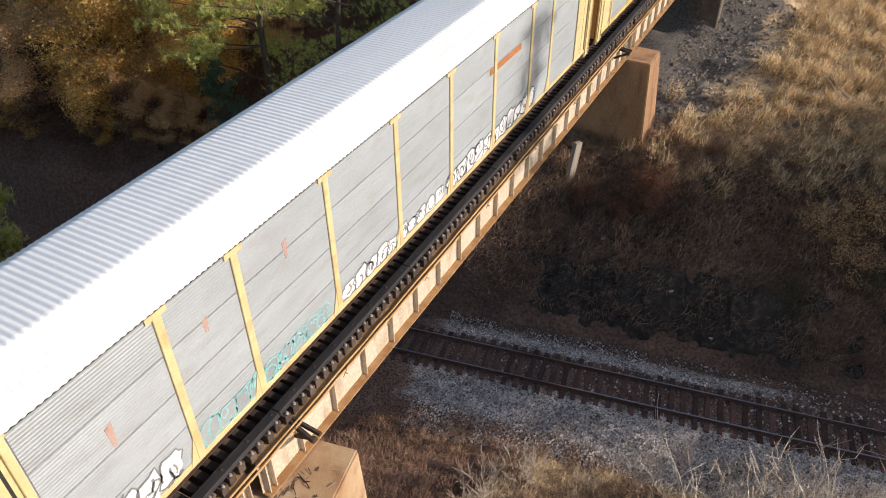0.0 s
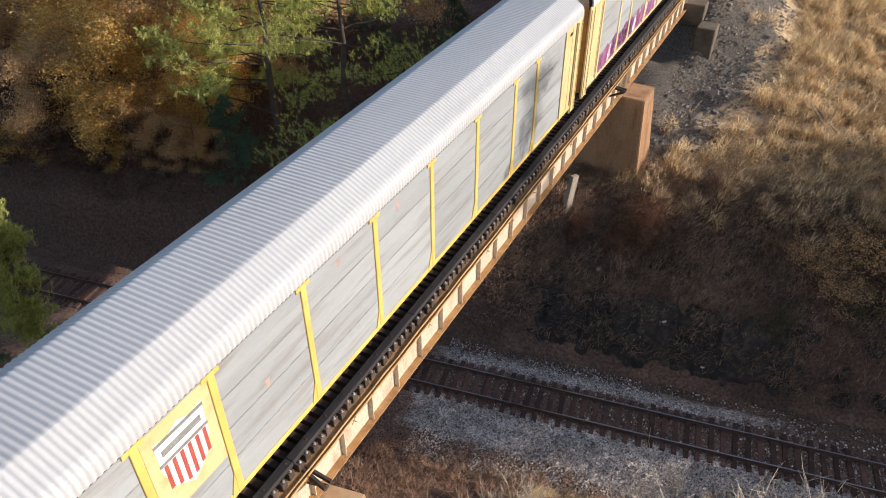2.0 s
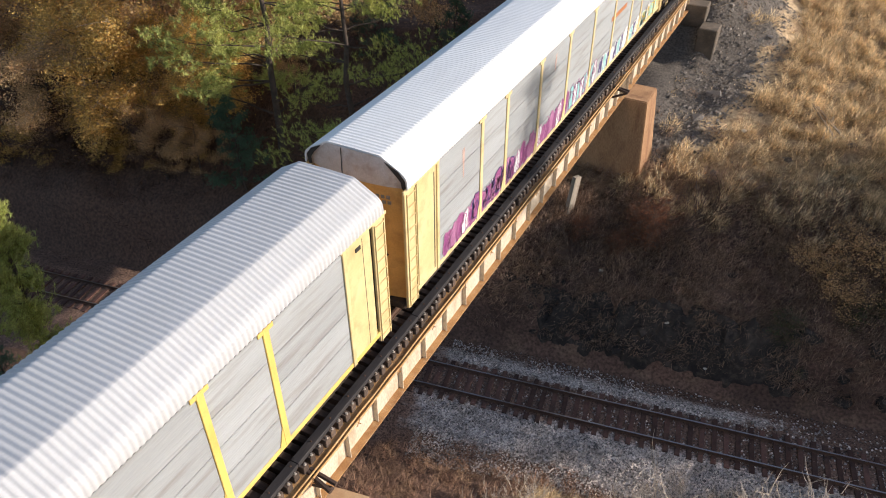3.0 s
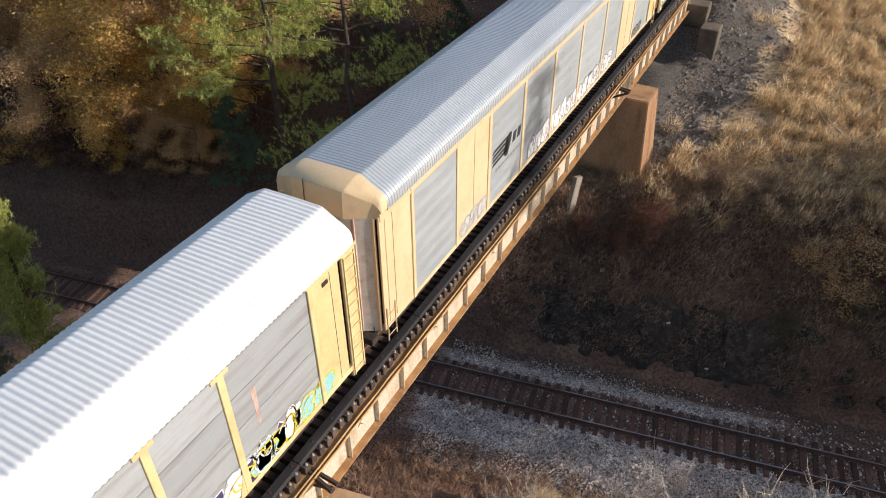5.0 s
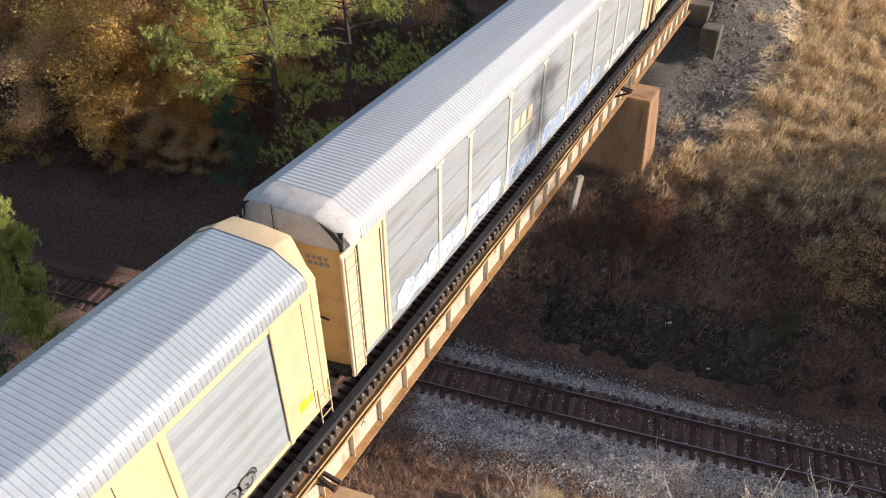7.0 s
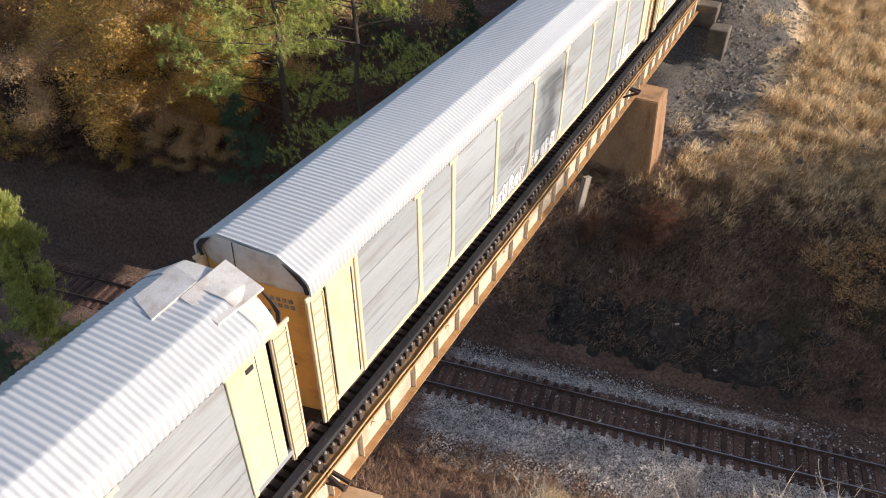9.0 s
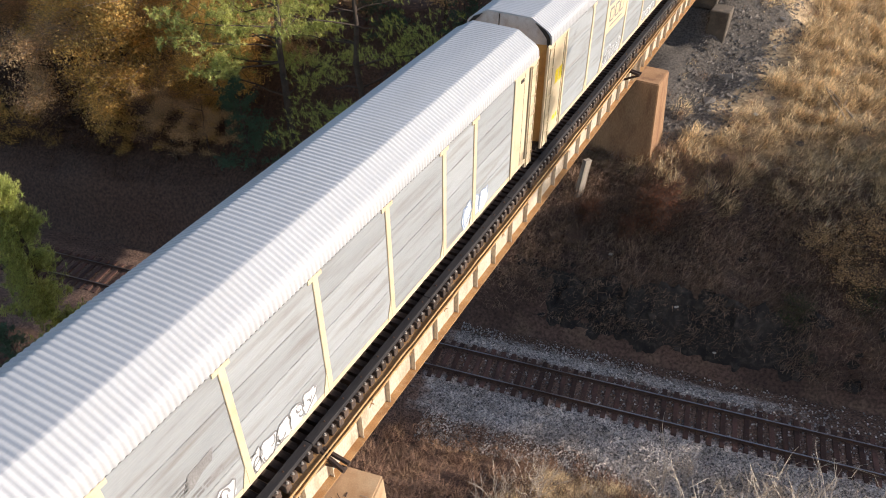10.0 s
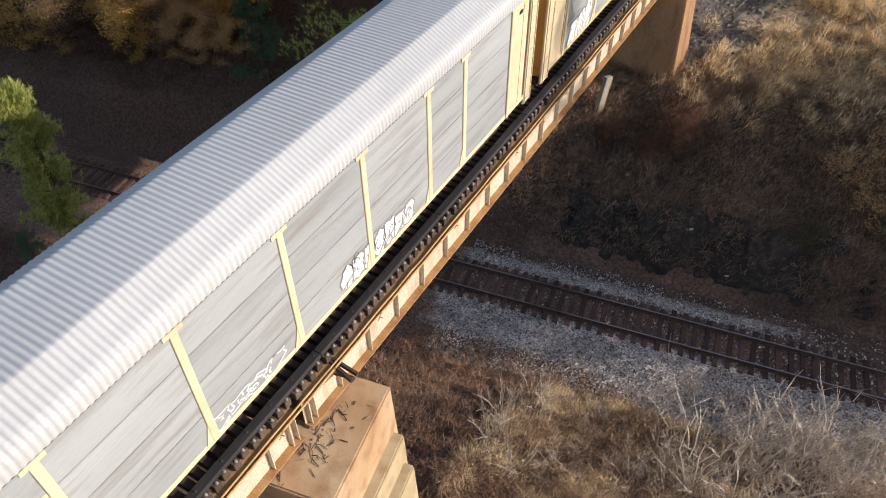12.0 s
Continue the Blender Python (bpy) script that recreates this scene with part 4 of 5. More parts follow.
def marks_d(s):
    part("rust_strip", slab(SIDE_X, SIDE_X + 0.014, 2.2, 4.7, 4.60, 4.74), M["paint_orange"], s, "rusted strip under the eave")
    for k in range(4):   # black emblem reduced to slanted bars and two blocks
        part("emblem_bar", outline_plate([(7.2, 2.55 + k * 0.16), (8.4, 2.62 + k * 0.16), (8.55, 2.73 + k * 0.16), (7.3, 2.66 + k * 0.16)], SIDE_X + 0.006), M["paint_black"], s, "black bar")
    part("emblem_shape", outline_plate([(8.1, 2.7), (8.35, 3.15), (8.55, 3.25), (8.75, 3.2), (8.7, 2.95), (8.6, 2.7), (8.45, 2.45), (8.25, 2.47)], SIDE_X + 0.006), M["paint_black"], s, "black emblem shape")
    for c in (9.0, 9.4):
        part("emblem_letter", outline_plate([(c - 0.17, 2.72), (c + 0.08, 2.72), (c + 0.17, 3.1), (c - 0.08, 3.1)], SIDE_X + 0.006), M["paint_black"], s, "black block")
    bars(s, 7.5, 9.5, 2.25, 2.42, "paint_grey", 1, 31)
    scrawl(s, 5.0, 6.8, 1.17, 1.92, "end_white", "panel_clean", 32, 3)
    scrawl(s, 10.4, 20.3, 1.17, 2.12, "paint_white", "paint_grey", 33, 15)
    scrawl(s, 23.7, 25.2, 1.17, 1.67, "paint_grey", "paint_black", 34, 3)
    bars(s, 26.9, 27.4, 1.6, 2.1, "paint_yellow", 1, 35)


def marks_e(s):
    for k, y in enumerate((10.0, 10.6, 11.2)):
        part("emblem_letter", outline_plate([(y, 3.0), (y + 0.42, 3.0), (y + 0.46, 3.55), (y + 0.04, 3.55)], SIDE_X + 0.006), M["pale_yellow"], s, "yellow block")
    part("emblem_bar", slab(SIDE_X, SIDE_X + 0.01, 9.8, 11.9, 2.82, 2.92), M["pale_yellow"], s)
    scrawl(s, 2.3, 9.0, 1.17, 2.17, "paint_white", "paint_blue", 41, 8)
    scrawl(s, 9.4, 19.5, 1.17, 1.97, "paint_blue", "paint_white", 42, 14)
    scrawl(s, 20.5, 25.0, 1.17, 1.77, "paint_white", "paint_grey", 43, 6)
    for pts in (((-0.75, 26.4, 5.66), (0.05, 26.1, 5.68), (0.05, 27.3, 5.72), (-0.75, 27.5, 5.67)), ((0.08, 26.8, 5.70), (1.1, 26.7, 5.53), (1.15, 27.95, 5.50), (0.08, 28.1, 5.72))):
        bm = bmesh.new()
        lo, hi = [bm.verts.new((x, y, z - 0.05)) for x, y, z in pts], [bm.verts.new(p) for p in pts]
        bm.faces.new(hi), bm.faces.new(lo[::-1])
        for i in range(4):
            bm.faces.new((lo[i], lo[(i + 1) % 4], hi[(i + 1) % 4], hi[i]))
        part("roof_patch", bm, M["end_white"], s, "loose grey sheet on the roof's end")


def marks_f(s):
    for k in range(4):
        part("emblem_bar", outline_plate([(10.0, 2.55 + k * 0.10), (11.1, 2.60 + k * 0.10), (11.2, 2.65 + k * 0.10), (10.1, 2.60 + k * 0.10)], SIDE_X + 0.006), M["paint_grey"], s, "faded grey bar")
    part("emblem_shape", outline_plate([(11.0, 2.7), (11.2, 3.05), (11.9, 3.1), (11.8, 2.8), (11.5, 2.75), (11.2, 2.6)], SIDE_X + 0.006), M["paint_grey"], s)
    bars(s, 10.6, 12.0, 2.25, 2.5, "paint_grey", 2, 51)
    scrawl(s, 9.3, 12.1, 1.17, 1.92, "paint_white", "paint_grey", 52, 6)
    scrawl(s, 12.5, 15.0, 1.17, 1.87, "paint_white", "paint_grey", 53, 5)
    scrawl(s, 22.6, 24.3, 1.17, 2.07, "paint_white", "paint_blue", 54, 3)


def marks_g(s):
    part("emblem_panel", slab(SIDE_X, SIDE_X + 0.010, 6.79, 9.51, 2.70, 3.90), M["pale_yellow"], s, "pale yellow emblem panel")
    for y in (7.15, 7.85, 8.5):   # three plain dark blocks
        part("emblem_block", outline_plate([(y, 3.15), (y + 0.42, 3.15), (y + 0.50, 3.25), (y + 0.50, 3.62), (y + 0.42, 3.74), (y, 3.74), (y - 0.06, 3.62), (y - 0.06, 3.25)], SIDE_X + 0.010), M["paint_grey"], s, "dark block")
        part("emblem_cut", slab(SIDE_X + 0.016, SIDE_X + 0.019, y + 0.03, y + 0.43, 3.23, 3.66), M["pale_yellow"], s)
    part("emblem_bar", slab(SIDE_X + 0.010, SIDE_X + 0.016, 7.2, 8.9, 2.93, 2.98), M["paint_grey"], s)
    scrawl(s, 7.0, 9.3, 1.17, 1.87, "panel_dirty", "paint_white", 61, 5)
    scrawl(s, 12.5, 14.9, 1.17, 1.67, "panel_dirty", "paint_white", 62, 4)
    scrawl(s, 17.2, 20.5, 1.17, 2.07, "paint_white", "paint_grey", 63, 7)
    bars(s, 0.95, 1.6, 3.0, 3.9, "paint_yellow", 1, 64)
    bars(s, 1.0, 1.5, 1.5, 1.8, "paint_yellow", 1, 65)


def marks_h(s):
    scrawl(s, 2.3, 4.4, 1.0, 2.3, "paint_white", "paint_grey", 71, 3)


def spec_of(start, label, **k):
    base = dict(start=start, label=label, roof="roof_dull", roof_label="ribbed white steel roof", paint="yellow", post="yellow", panel="panel_dirty", sill="yellow",
                rail="panel_dirty", end="end_ochre", cap="end_white", posts=POSTS, solid=(), rows=4, groups=False, heads=True, ladder=True, rim=None, eave=4.86, long=CAR_LONG, ribs=0.024, pitch=0.142, waves=True, tuck=0.0)
    base.update(k)
    return base


BUFF_POSTS = (2.03, 4.72, 6.96, 9.75, 12.61, 15.59, 18.66, 21.22, 23.45, 26.45)
TRAIN = [
    spec_of(1.0, "silver car carrier with yellow posts and faded graffiti", roof="roof_white", panel="panel_clean", eave=5.06, mark=marks_a),
    spec_of(30.05, "grey car carrier with a shield emblem panel", roof="roof_dull", post="yellow_bright", sill="yellow_bright", cap="end_brown", mark=marks_b),
    spec_of(59.02, "silver car carrier with purple and teal graffiti", roof="roof_white", panel="panel_dirty", mark=marks_c),
    spec_of(87.70, "grey car carrier with buff panels and white graffiti", roof="roof_grey", paint="beige", post="beige", sill="beige", rail="beige", end="end_white", cap="beige",
            panel="panel_clean", posts=BUFF_POSTS, solid=(1, 7), eave=4.88, long=28.5, ribs=0.017, pitch=0.122, waves=False, tuck=0.40, heads=False, ladder=False, rim="beige", groups=True, rows=1, mark=marks_d),
    spec_of(116.75, "silver car carrier with pale posts and blue graffiti", paint="pale_yellow", post="white_label", sill="panel_dirty", end="end_ochre", rim="end_white", mark=marks_e),
    spec_of(145.42, "weathered silver car carrier with pale yellow posts", paint="pale_yellow", post="pale_yellow", sill="pale_yellow", mark=marks_f),
    spec_of(174.35, "weathered silver car carrier with a pale yellow emblem panel", paint="pale_yellow", post="pale_yellow", sill="pale_yellow", mark=marks_g),
    spec_of(203.2, "weathered car carrier with white graffiti", paint="pale_yellow", post="pale_yellow", panel="panel_dirty", mark=marks_h),
]
CARS = [(build_car(s), s["start"]) for s in TRAIN]


# ---- plants ----
def broad_tree(label, high, leaf_mat, leaves, seed, size=0.085, spread=0.34, bare=0.0, fine=True):
    rnd = random.Random(seed)
    wood, crown, twigs = Soup(), Soup(), Soup()
    top = Vector((rnd.uniform(-0.6, 0.6), rnd.uniform(-0.6, 0.6), high * 0.86))
    stem = bent(Vector((0, 0, -0.6)), top, rnd, 0.16, 9)
    wood.tube(stem, high * 0.017, 0.035, 7)
    tips = []
    limbs = 13 if fine else 9
    for k in range(limbs):
        f = 0.25 + 0.72 * k / (limbs - 1)
        p = stem[0].lerp(stem[-1], f)
        a = k * 2.4 + rnd.uniform(-0.5, 0.5)
        reach = high * spread * (1.05 - 0.62 * abs(f - 0.45)) * rnd.uniform(0.65, 1.15)
        q = p + Vector((math.cos(a) * reach, math.sin(a) * reach, reach * rnd.uniform(0.15, 0.8)))
        limb = bent(p, q, rnd, 0.12, 5)
        wood.tube(limb, high * 0.006, 0.02, 5)
        for _ in range(6 if fine else 4):
            s = limb[0].lerp(limb[-1], rnd.uniform(0.3, 1.0))
            e = s + Vector((rnd.gauss(0, 1), rnd.gauss(0, 1), rnd.uniform(-0.4, 1.0))) * reach * 0.30
            twigs.tube(bent(s, e, rnd, 0.05, 4), 0.024, 0.009, 3)
            tips.append((s, e))
            for _ in range(7 if fine else 2):
                g = s.lerp(e, rnd.uniform(0.2, 1.0))
                h = g + Vector((rnd.gauss(0, 1), rnd.gauss(0, 1), rnd.gauss(0.4, 0.6))) * (0.075 * high)
                twigs.tube([g, g.lerp(h, 0.5) + Vector((rnd.gauss(0, 0.05), rnd.gauss(0, 0.05), 0.04)), h], 0.013, 0.005, 3)
                tips.append((g, h))
    tips = [t for t in tips if rnd.random() > bare]
    for k in range(leaves):
        s, e = tips[rnd.randrange(len(tips))]
        p = s.lerp(e, rnd.uniform(0.2, 1.15)) + Vector((rnd.gauss(0, 1), rnd.gauss(0, 1), rnd.gauss(0, 0.8))) * (0.34 if high > 6 else 0.24)
        crown.leaf(p, rnd, size * rnd.uniform(0.6, 1.4))
    t = thing("tree", label, "tree", group="woodland trees")
    part("trunk", wood.mesh("trunk", M["bark"], True), None, t)
    # trees over 8 m take the twig colour lightened for sun
    tagged(part("twig", twigs.mesh("twig", M["sunlit_crown_twig" if high > 8 else "undergrowth"]), None, t, "bare twigs"), kind="stuff")
    part("crown", crown.mesh("crown", M[leaf_mat]), None, t)
    return t


def pine_tree(label, high, needle, seed, low=0.32, reach=0.27, tufts=6, dense=2.0, long=0.24, clump=0.20):
    """Whorls of boughs; each bough forks into branchlets that end in clumps of needle tufts."""
    rnd = random.Random(seed)
    wood, crown = Soup(), Soup()
    stem = bent(Vector((0, 0, -0.6)), Vector((rnd.uniform(-0.4, 0.4), rnd.uniform(-0.4, 0.4), high)), rnd, 0.06, 10)
    wood.tube(stem, high * 0.015, 0.03, 8)
    levels = int(high * dense)
    for k in range(levels):
        f = low + (1 - low) * (k + rnd.random()) / levels
        p = stem[0].lerp(stem[-1], f)
        for _ in range(rnd.randint(2, 3)):
            a = rnd.uniform(0, math.tau)
            r = high * reach * (1.02 - f) ** 0.6 * rnd.uniform(0.55, 1.15)
            q = p + Vector((math.cos(a) * r, math.sin(a) * r, r * rnd.uniform(-0.05, 0.40)))
            limb = bent(p, q, rnd, 0.08, 5)
            wood.tube(limb, 0.045 * (1.2 - f) + 0.012, 0.012, 4)
            ends = [limb[-1]]
            for _ in range(max(3, int(r * 2.2))):
                g = limb[0].lerp(limb[-1], rnd.uniform(0.42, 1.0))
                e = g + Vector((math.cos(a) * 0.4 + rnd.gauss(0, 0.6), math.sin(a) * 0.4 + rnd.gauss(0, 0.6), rnd.gauss(0.25, 0.25))) * (0.30 * r + 0.15)
                wood.tube([g, g.lerp(e, 0.5) + Vector((0, 0, 0.03)), e], 0.014, 0.006, 3)
                ends += [e, g.lerp(e, 0.6)]
            for e in ends:
                for _ in range(tufts):
                    b = e + Vector((rnd.gauss(0, 1), rnd.gauss(0, 1), rnd.gauss(0, 0.5))) * clump
                    out = Vector((rnd.gauss(0, 0.5), rnd.gauss(0, 0.5), 0.8)).normalized()
                    for _ in range(15):
                        d = (out * 0.7 + Vector((rnd.gauss(0, 0.7), rnd.gauss(0, 0.7), rnd.gauss(0, 0.6)))).normalized() * rnd.uniform(0.6, 1.1) * long
                        crown.blade(b, b + d, 0.013)
    t = thing("pine_tree", label, "pine tree", group="pines")
    part("trunk", wood.mesh("trunk", M["bark"], True), None, t)
    part("crown", crown.mesh("crown", M[needle]), None, t)
    return t


def grow_stem(soup, rnd, at, high, spread, thick, depth=2):
    def grow(p, d, l, r, left):
        q = p + d * l
        soup.tube(bent(p, q, rnd, l * 0.05, 4 if left else 3), r, r * 0.55, 3)
        if left:
            for _ in range(rnd.randint(2, 4)):
                g = p.lerp(q, rnd.uniform(0.35, 1.0))
                nd = (d + Vector((rnd.gauss(0, 0.42), rnd.gauss(0, 0.42), rnd.gauss(0.1, 0.25)))).normalized()
                grow(g, nd, l * rnd.uniform(0.35, 0.65), r * 0.6, left - 1)
    d = Vector((rnd.gauss(0, spread), rnd.gauss(0, spread), 1)).normalized()
    grow(at + Vector((rnd.gauss(0, 0.12), rnd.gauss(0, 0.12), -0.1)), d, high * rnd.uniform(0.4, 0.65), thick, depth)


def bare_shrub(label, high, seed, stems=9, mat="twig", thick=0.02, spread=0.35):
    """A leafless shrub with its stems as parts."""
    rnd = random.Random(seed)
    t = thing("shrub", label, "shrub", group="bare shrubs")
    for _ in range(stems):
        s = Soup()
        grow_stem(s, rnd, Vector((0, 0, 0)), high, spread, thick)
        part("stem", s.mesh("stem", M[mat]), None, t)
    return t


def thicket(name, label, mat, spots, rnd, high, stems, spread, thick=0.012, depth=2):
    """Tangled growth that nobody could count, as one object."""
    s = Soup()
    for x, y, k in spots:
        for _ in range(stems):
            px, py = x + rnd.gauss(0, 0.35 * k), y + rnd.gauss(0, 0.35 * k)
            grow_stem(s, rnd, Vector((px, py, ground_z(px, py))), high * k, spread, thick, depth)
    tagged(new(name, s.mesh(name, M[mat])), label, "thicket", kind="stuff")


def scatter(name, label, material, rnd, spots, per, high, wide, lean=0.45, radius=0.28, width=0.012):
    """Grass or weeds as clumps of blades at the spots (x, y, size)."""
    s = Soup()
    for x, y, k in spots:
        lx, ly = rnd.gauss(0, 0.25), rnd.gauss(0, 0.25)
        for _ in range(per):
            px, py = x + rnd.gauss(0, radius), y + rnd.gauss(0, radius)
            p = Vector((px, py, ground_z(px, py) - 0.05))
            h = high * k * rnd.uniform(0.5, 1.15)
            tip = p + Vector((h * (lx + rnd.gauss(0, lean)), h * (ly + rnd.gauss(0, lean)), h))
            s.blade(p, tip, width * rnd.uniform(0.7, 1.6) * wide)
    tagged(new(name, s.mesh(name, M[material])), label, name.replace("_", " "), kind="stuff")


def mounds(name, label, material, rnd, spots, per, high, wide, length, width=0.012, up=0.35):
    """Tangled mounds of dead growth: short stalks in every direction within a low dome."""
    s = Soup()
    for x, y, k in spots:
        g = ground_z(x, y)
        for _ in range(per):
            a, r = rnd.uniform(0, math.tau), math.sqrt(rnd.random())
            px, py = x + math.cos(a) * r * wide * k, y + math.sin(a) * r * wide * k * 0.85
            p = Vector((px, py, g - 0.05 + high * k * (1 - r * r) * rnd.uniform(0.3, 1.0)))
            d = Vector((math.cos(a) * r + rnd.gauss(0, 0.7), math.sin(a) * r + rnd.gauss(0, 0.7), up + rnd.gauss(0, 0.5))).normalized()
            s.blade(p, p + d * length * rnd.uniform(0.5, 1.3), width * rnd.uniform(0.7, 1.5))
    tagged(new(name, s.mesh(name, M[material])), label, name.replace("_", " "), kind="stuff")


def spots_in(rnd, n, x0, x1, y0, y1, keep):
    out = []
    while len(out) < n:
        x, y = rnd.uniform(x0, x1), rnd.uniform(y0, y1)
        k = keep(x, y)
        if rnd.random() < k:
            out.append((x, y, rnd.uniform(0.6, 1.2)))
    return out


def patch(x, y, scale=0.3, seed=0.0):
    return 0.5 + 0.5 * noise.noise((x * scale, y * scale, seed))


def build_grass():
    rnd = random.Random(31)

    def upper(x, y):
        u, v = track_uv(x, y)
        if v < 8.0 or abs(x) < 2.0 and y > 48:
            return 0
        stony = 8.3 - max(0, 46 - y) * 0.28
        if y > 37 and x < stony:
            return 0.05
        return min(1, (v - 8.0) / 3) * (0.25 + 0.75 * patch(x, y, 0.35, 4))
    def tussock(x, y):
        return upper(x, y) * (1.0 if patch(x, y, 0.9, 15) > 0.5 else 0.3)
    mounds("dry_grass", "tussocks of dry golden grass on the upper bank", "grass", rnd, spots_in(rnd, 1150, 2.5, 27, 33, 72, tussock), 150, 1.0, 0.62, 0.50, width=0.017, up=0.7)
    scatter("straw_litter", "flattened straw on the upper bank", "grass", rnd, spots_in(rnd, 2000, 2.5, 27, 33, 72, upper), 18, 0.30, 1.6, lean=1.0, radius=0.3)

    mounds("brown_weeds", "grey-brown dead weeds among the dry grass", "weed", rnd, spots_in(rnd, 420, 2.5, 27, 33, 66, upper), 70, 0.6, 0.5, 0.4, width=0.013, up=0.5)

    def slope(x, y):
        u, v = track_uv(x, y)
        return (0.3 + 0.7 * patch(x, y, 0.5, 7)) if 3.9 < v < 13 else 0
    mounds("bank_weeds", "dead brown weeds on the shaded bank", "weed", rnd, spots_in(rnd, 2300, -6, 24, 26, 40, slope), 60, 0.55, 0.6, 0.42, width=0.014)

    def near(x, y):
        u, v = track_uv(x, y)
        return (0.25 + 0.75 * patch(x, y, 0.6, 2)) if v < -5.2 + 1.5 * min(1.0, max(0.0, (2.5 - u) / 4)) and not (abs(x) < 3.6 and 4 < y < 9) else 0
    mounds("near_weeds", "brown weeds and dead grass on the near bank", "weed_red", rnd, spots_in(rnd, 1500, -3, 21, 4, 21, near), 80, 0.5, 0.55, 0.35, width=0.012)

    def gold(x, y):
        u, v = track_uv(x, y)
        return max(0, patch(x, y, 0.45, 11) * 2.2 - 0.75) if -13.5 < v < -4.8 and 3.6 < x < 14 else 0
    mounds("golden_weeds", "pale golden dead grass beside the ballast", "grass", rnd, spots_in(rnd, 650, 3, 15, 8, 20, gold), 90, 0.5, 0.5, 0.35, width=0.012)

    def left(x, y):
        u, v = track_uv(x, y)
        return 0.7 * patch(x, y, 0.3, 5) if v > 4 or v < -5 else 0
    scatter("woodland_floor", "brown leaf litter and weeds under the trees", "litter", rnd, spots_in(rnd, 4200, -42, -2.5, 4, 44, left), 10, 0.45, 1.7, lean=0.7, radius=0.4)


build_grass()


def on_ground(x, y, turn=0.0, scale=1.0, sink=0.0):
    return Matrix.Translation((x, y, ground_z(x, y) - sink)) @ Matrix.Rotation(turn, 4, "Z") @ Matrix.Scale(scale, 4)


def plant(ob, spots, rnd, sink=0.0):
    """The first spot takes the thing itself, the others copies of it."""
    for k, (x, y, s) in enumerate(spots):
        m = on_ground(x, y, rnd.uniform(0, math.tau), s, sink)
        if k == 0:
            ob.matrix_basis = m
        else:
            copy_thing(ob, m)


def build_woods():
    rnd = random.Random(77)
    gold = broad_tree("golden-leaved autumn tree in the woods beside the line", 10.5, "leaf_gold", 40000, 11, size=0.07, bare=0.2)
    plant(gold, [(-25.5, 26.0, 0.95), (-31, 28.5, 1.1), (-21.0, 28.5, 0.8), (-36, 36, 1.15), (-27, 40, 1.0)], rnd)
    brown = broad_tree("brown-leaved autumn tree half bare", 11.5, "leaf_brown", 30000, 12, size=0.072, bare=0.25)
    plant(brown, [(-23, 31, 1.0), (-34, 31, 1.0), (-29, 24.0, 0.7), (-40, 28, 1.1), (-20, 36, 1.0), (-42, 42, 1.2), (-14, 44, 1.0)], rnd)
    thin = broad_tree("almost bare grey tree with few brown leaves", 11.0, "leaf_brown", 5000, 13, size=0.08, bare=0.55)
    plant(thin, [(-38.5, 25, 1.1), (-45, 24, 1.2), (-35, 42, 1.2), (-25, 35.5, 1.0), (-9, 48, 1.0)], rnd)
    pine = pine_tree("tall yellow-green pine with open branches", 14.0, "needle", 21, low=0.24, reach=0.36, tufts=8, dense=1.15, clump=0.24)
    plant(pine, [(-15.5, 28.0, 1.20), (-21.5, 30.5, 1.10), (-9.4, 26.8, 1.0)], rnd)
    plant(pine_tree("slim young pine with a sunlit top", 11.7, "needle", 25, low=0.45, reach=0.13, tufts=9), [(-14.0, 10.9, 1.0)], rnd)
    dark = pine_tree("dark green evergreen in the shade of the woods", 9.5, "needle_dark", 22, low=0.12, reach=0.30)
    plant(dark, [(-17.0, 26.2, 0.62), (-10.5, 28.0, 0.66), (-12.5, 27.2, 0.55), (-8.5, 31, 0.75), (-6.5, 34.5, 0.85), (-9.5, 37.5, 1.0), (-5.5, 41, 0.9), (-16, 39, 1.1), (-17.5, 10.5, 0.6)], rnd)
    spots = []
    while len(spots) < 64:
        x, y = rnd.uniform(-44, -6), rnd.uniform(14, 44)
        if track_uv(x, y)[1] > 6.0:
            spots.append((x, y, rnd.uniform(0.8, 1.6)))
    thicket("undergrowth", "tangled bare brown undergrowth in the woods", "undergrowth", spots, rnd, 3.4, 9, 0.45, thick=0.014)
    fill = [(rnd.uniform(-42, -18), rnd.uniform(23, 43), rnd.uniform(0.55, 0.95)) for _ in range(26)]
    fill = [(x, y, s) for x, y, s in fill if track_uv(x, y)[1] > 6.5]
    plant(broad_tree("slender brown-leaved young tree", 9.0, "leaf_brown", 17000, 16, size=0.06, spread=0.42, fine=False), fill, rnd)
    front = []
    while len(front) < 28:
        x, y = rnd.uniform(-42, -21.5), rnd.uniform(16, 28)
        if 5.8 < track_uv(x, y)[1] < 9:
            front.append((x, y, rnd.uniform(0.7, 1.25)))
    # these leaves take the dark litter colour to stand for shade below the crowns
    plant(broad_tree("low brown thicket at the edge of the woods, darkened for shade", 4.6, "litter", 9000, 17, size=0.055, spread=0.5, fine=False), front[::2], rnd, 0.3)
    plant(broad_tree("low golden thicket at the edge of the woods", 4.4, "leaf_gold", 10000, 18, size=0.05, spread=0.5, fine=False), front[1::2], rnd, 0.3)
    # the belt of trees that shades the cutting, and one taller tree in it
    belt = [(31.5 + rnd.uniform(-2, 4), y, rnd.uniform(0.80, 1.0)) for y in np.arange(33.4, 44.0, 1.9)]
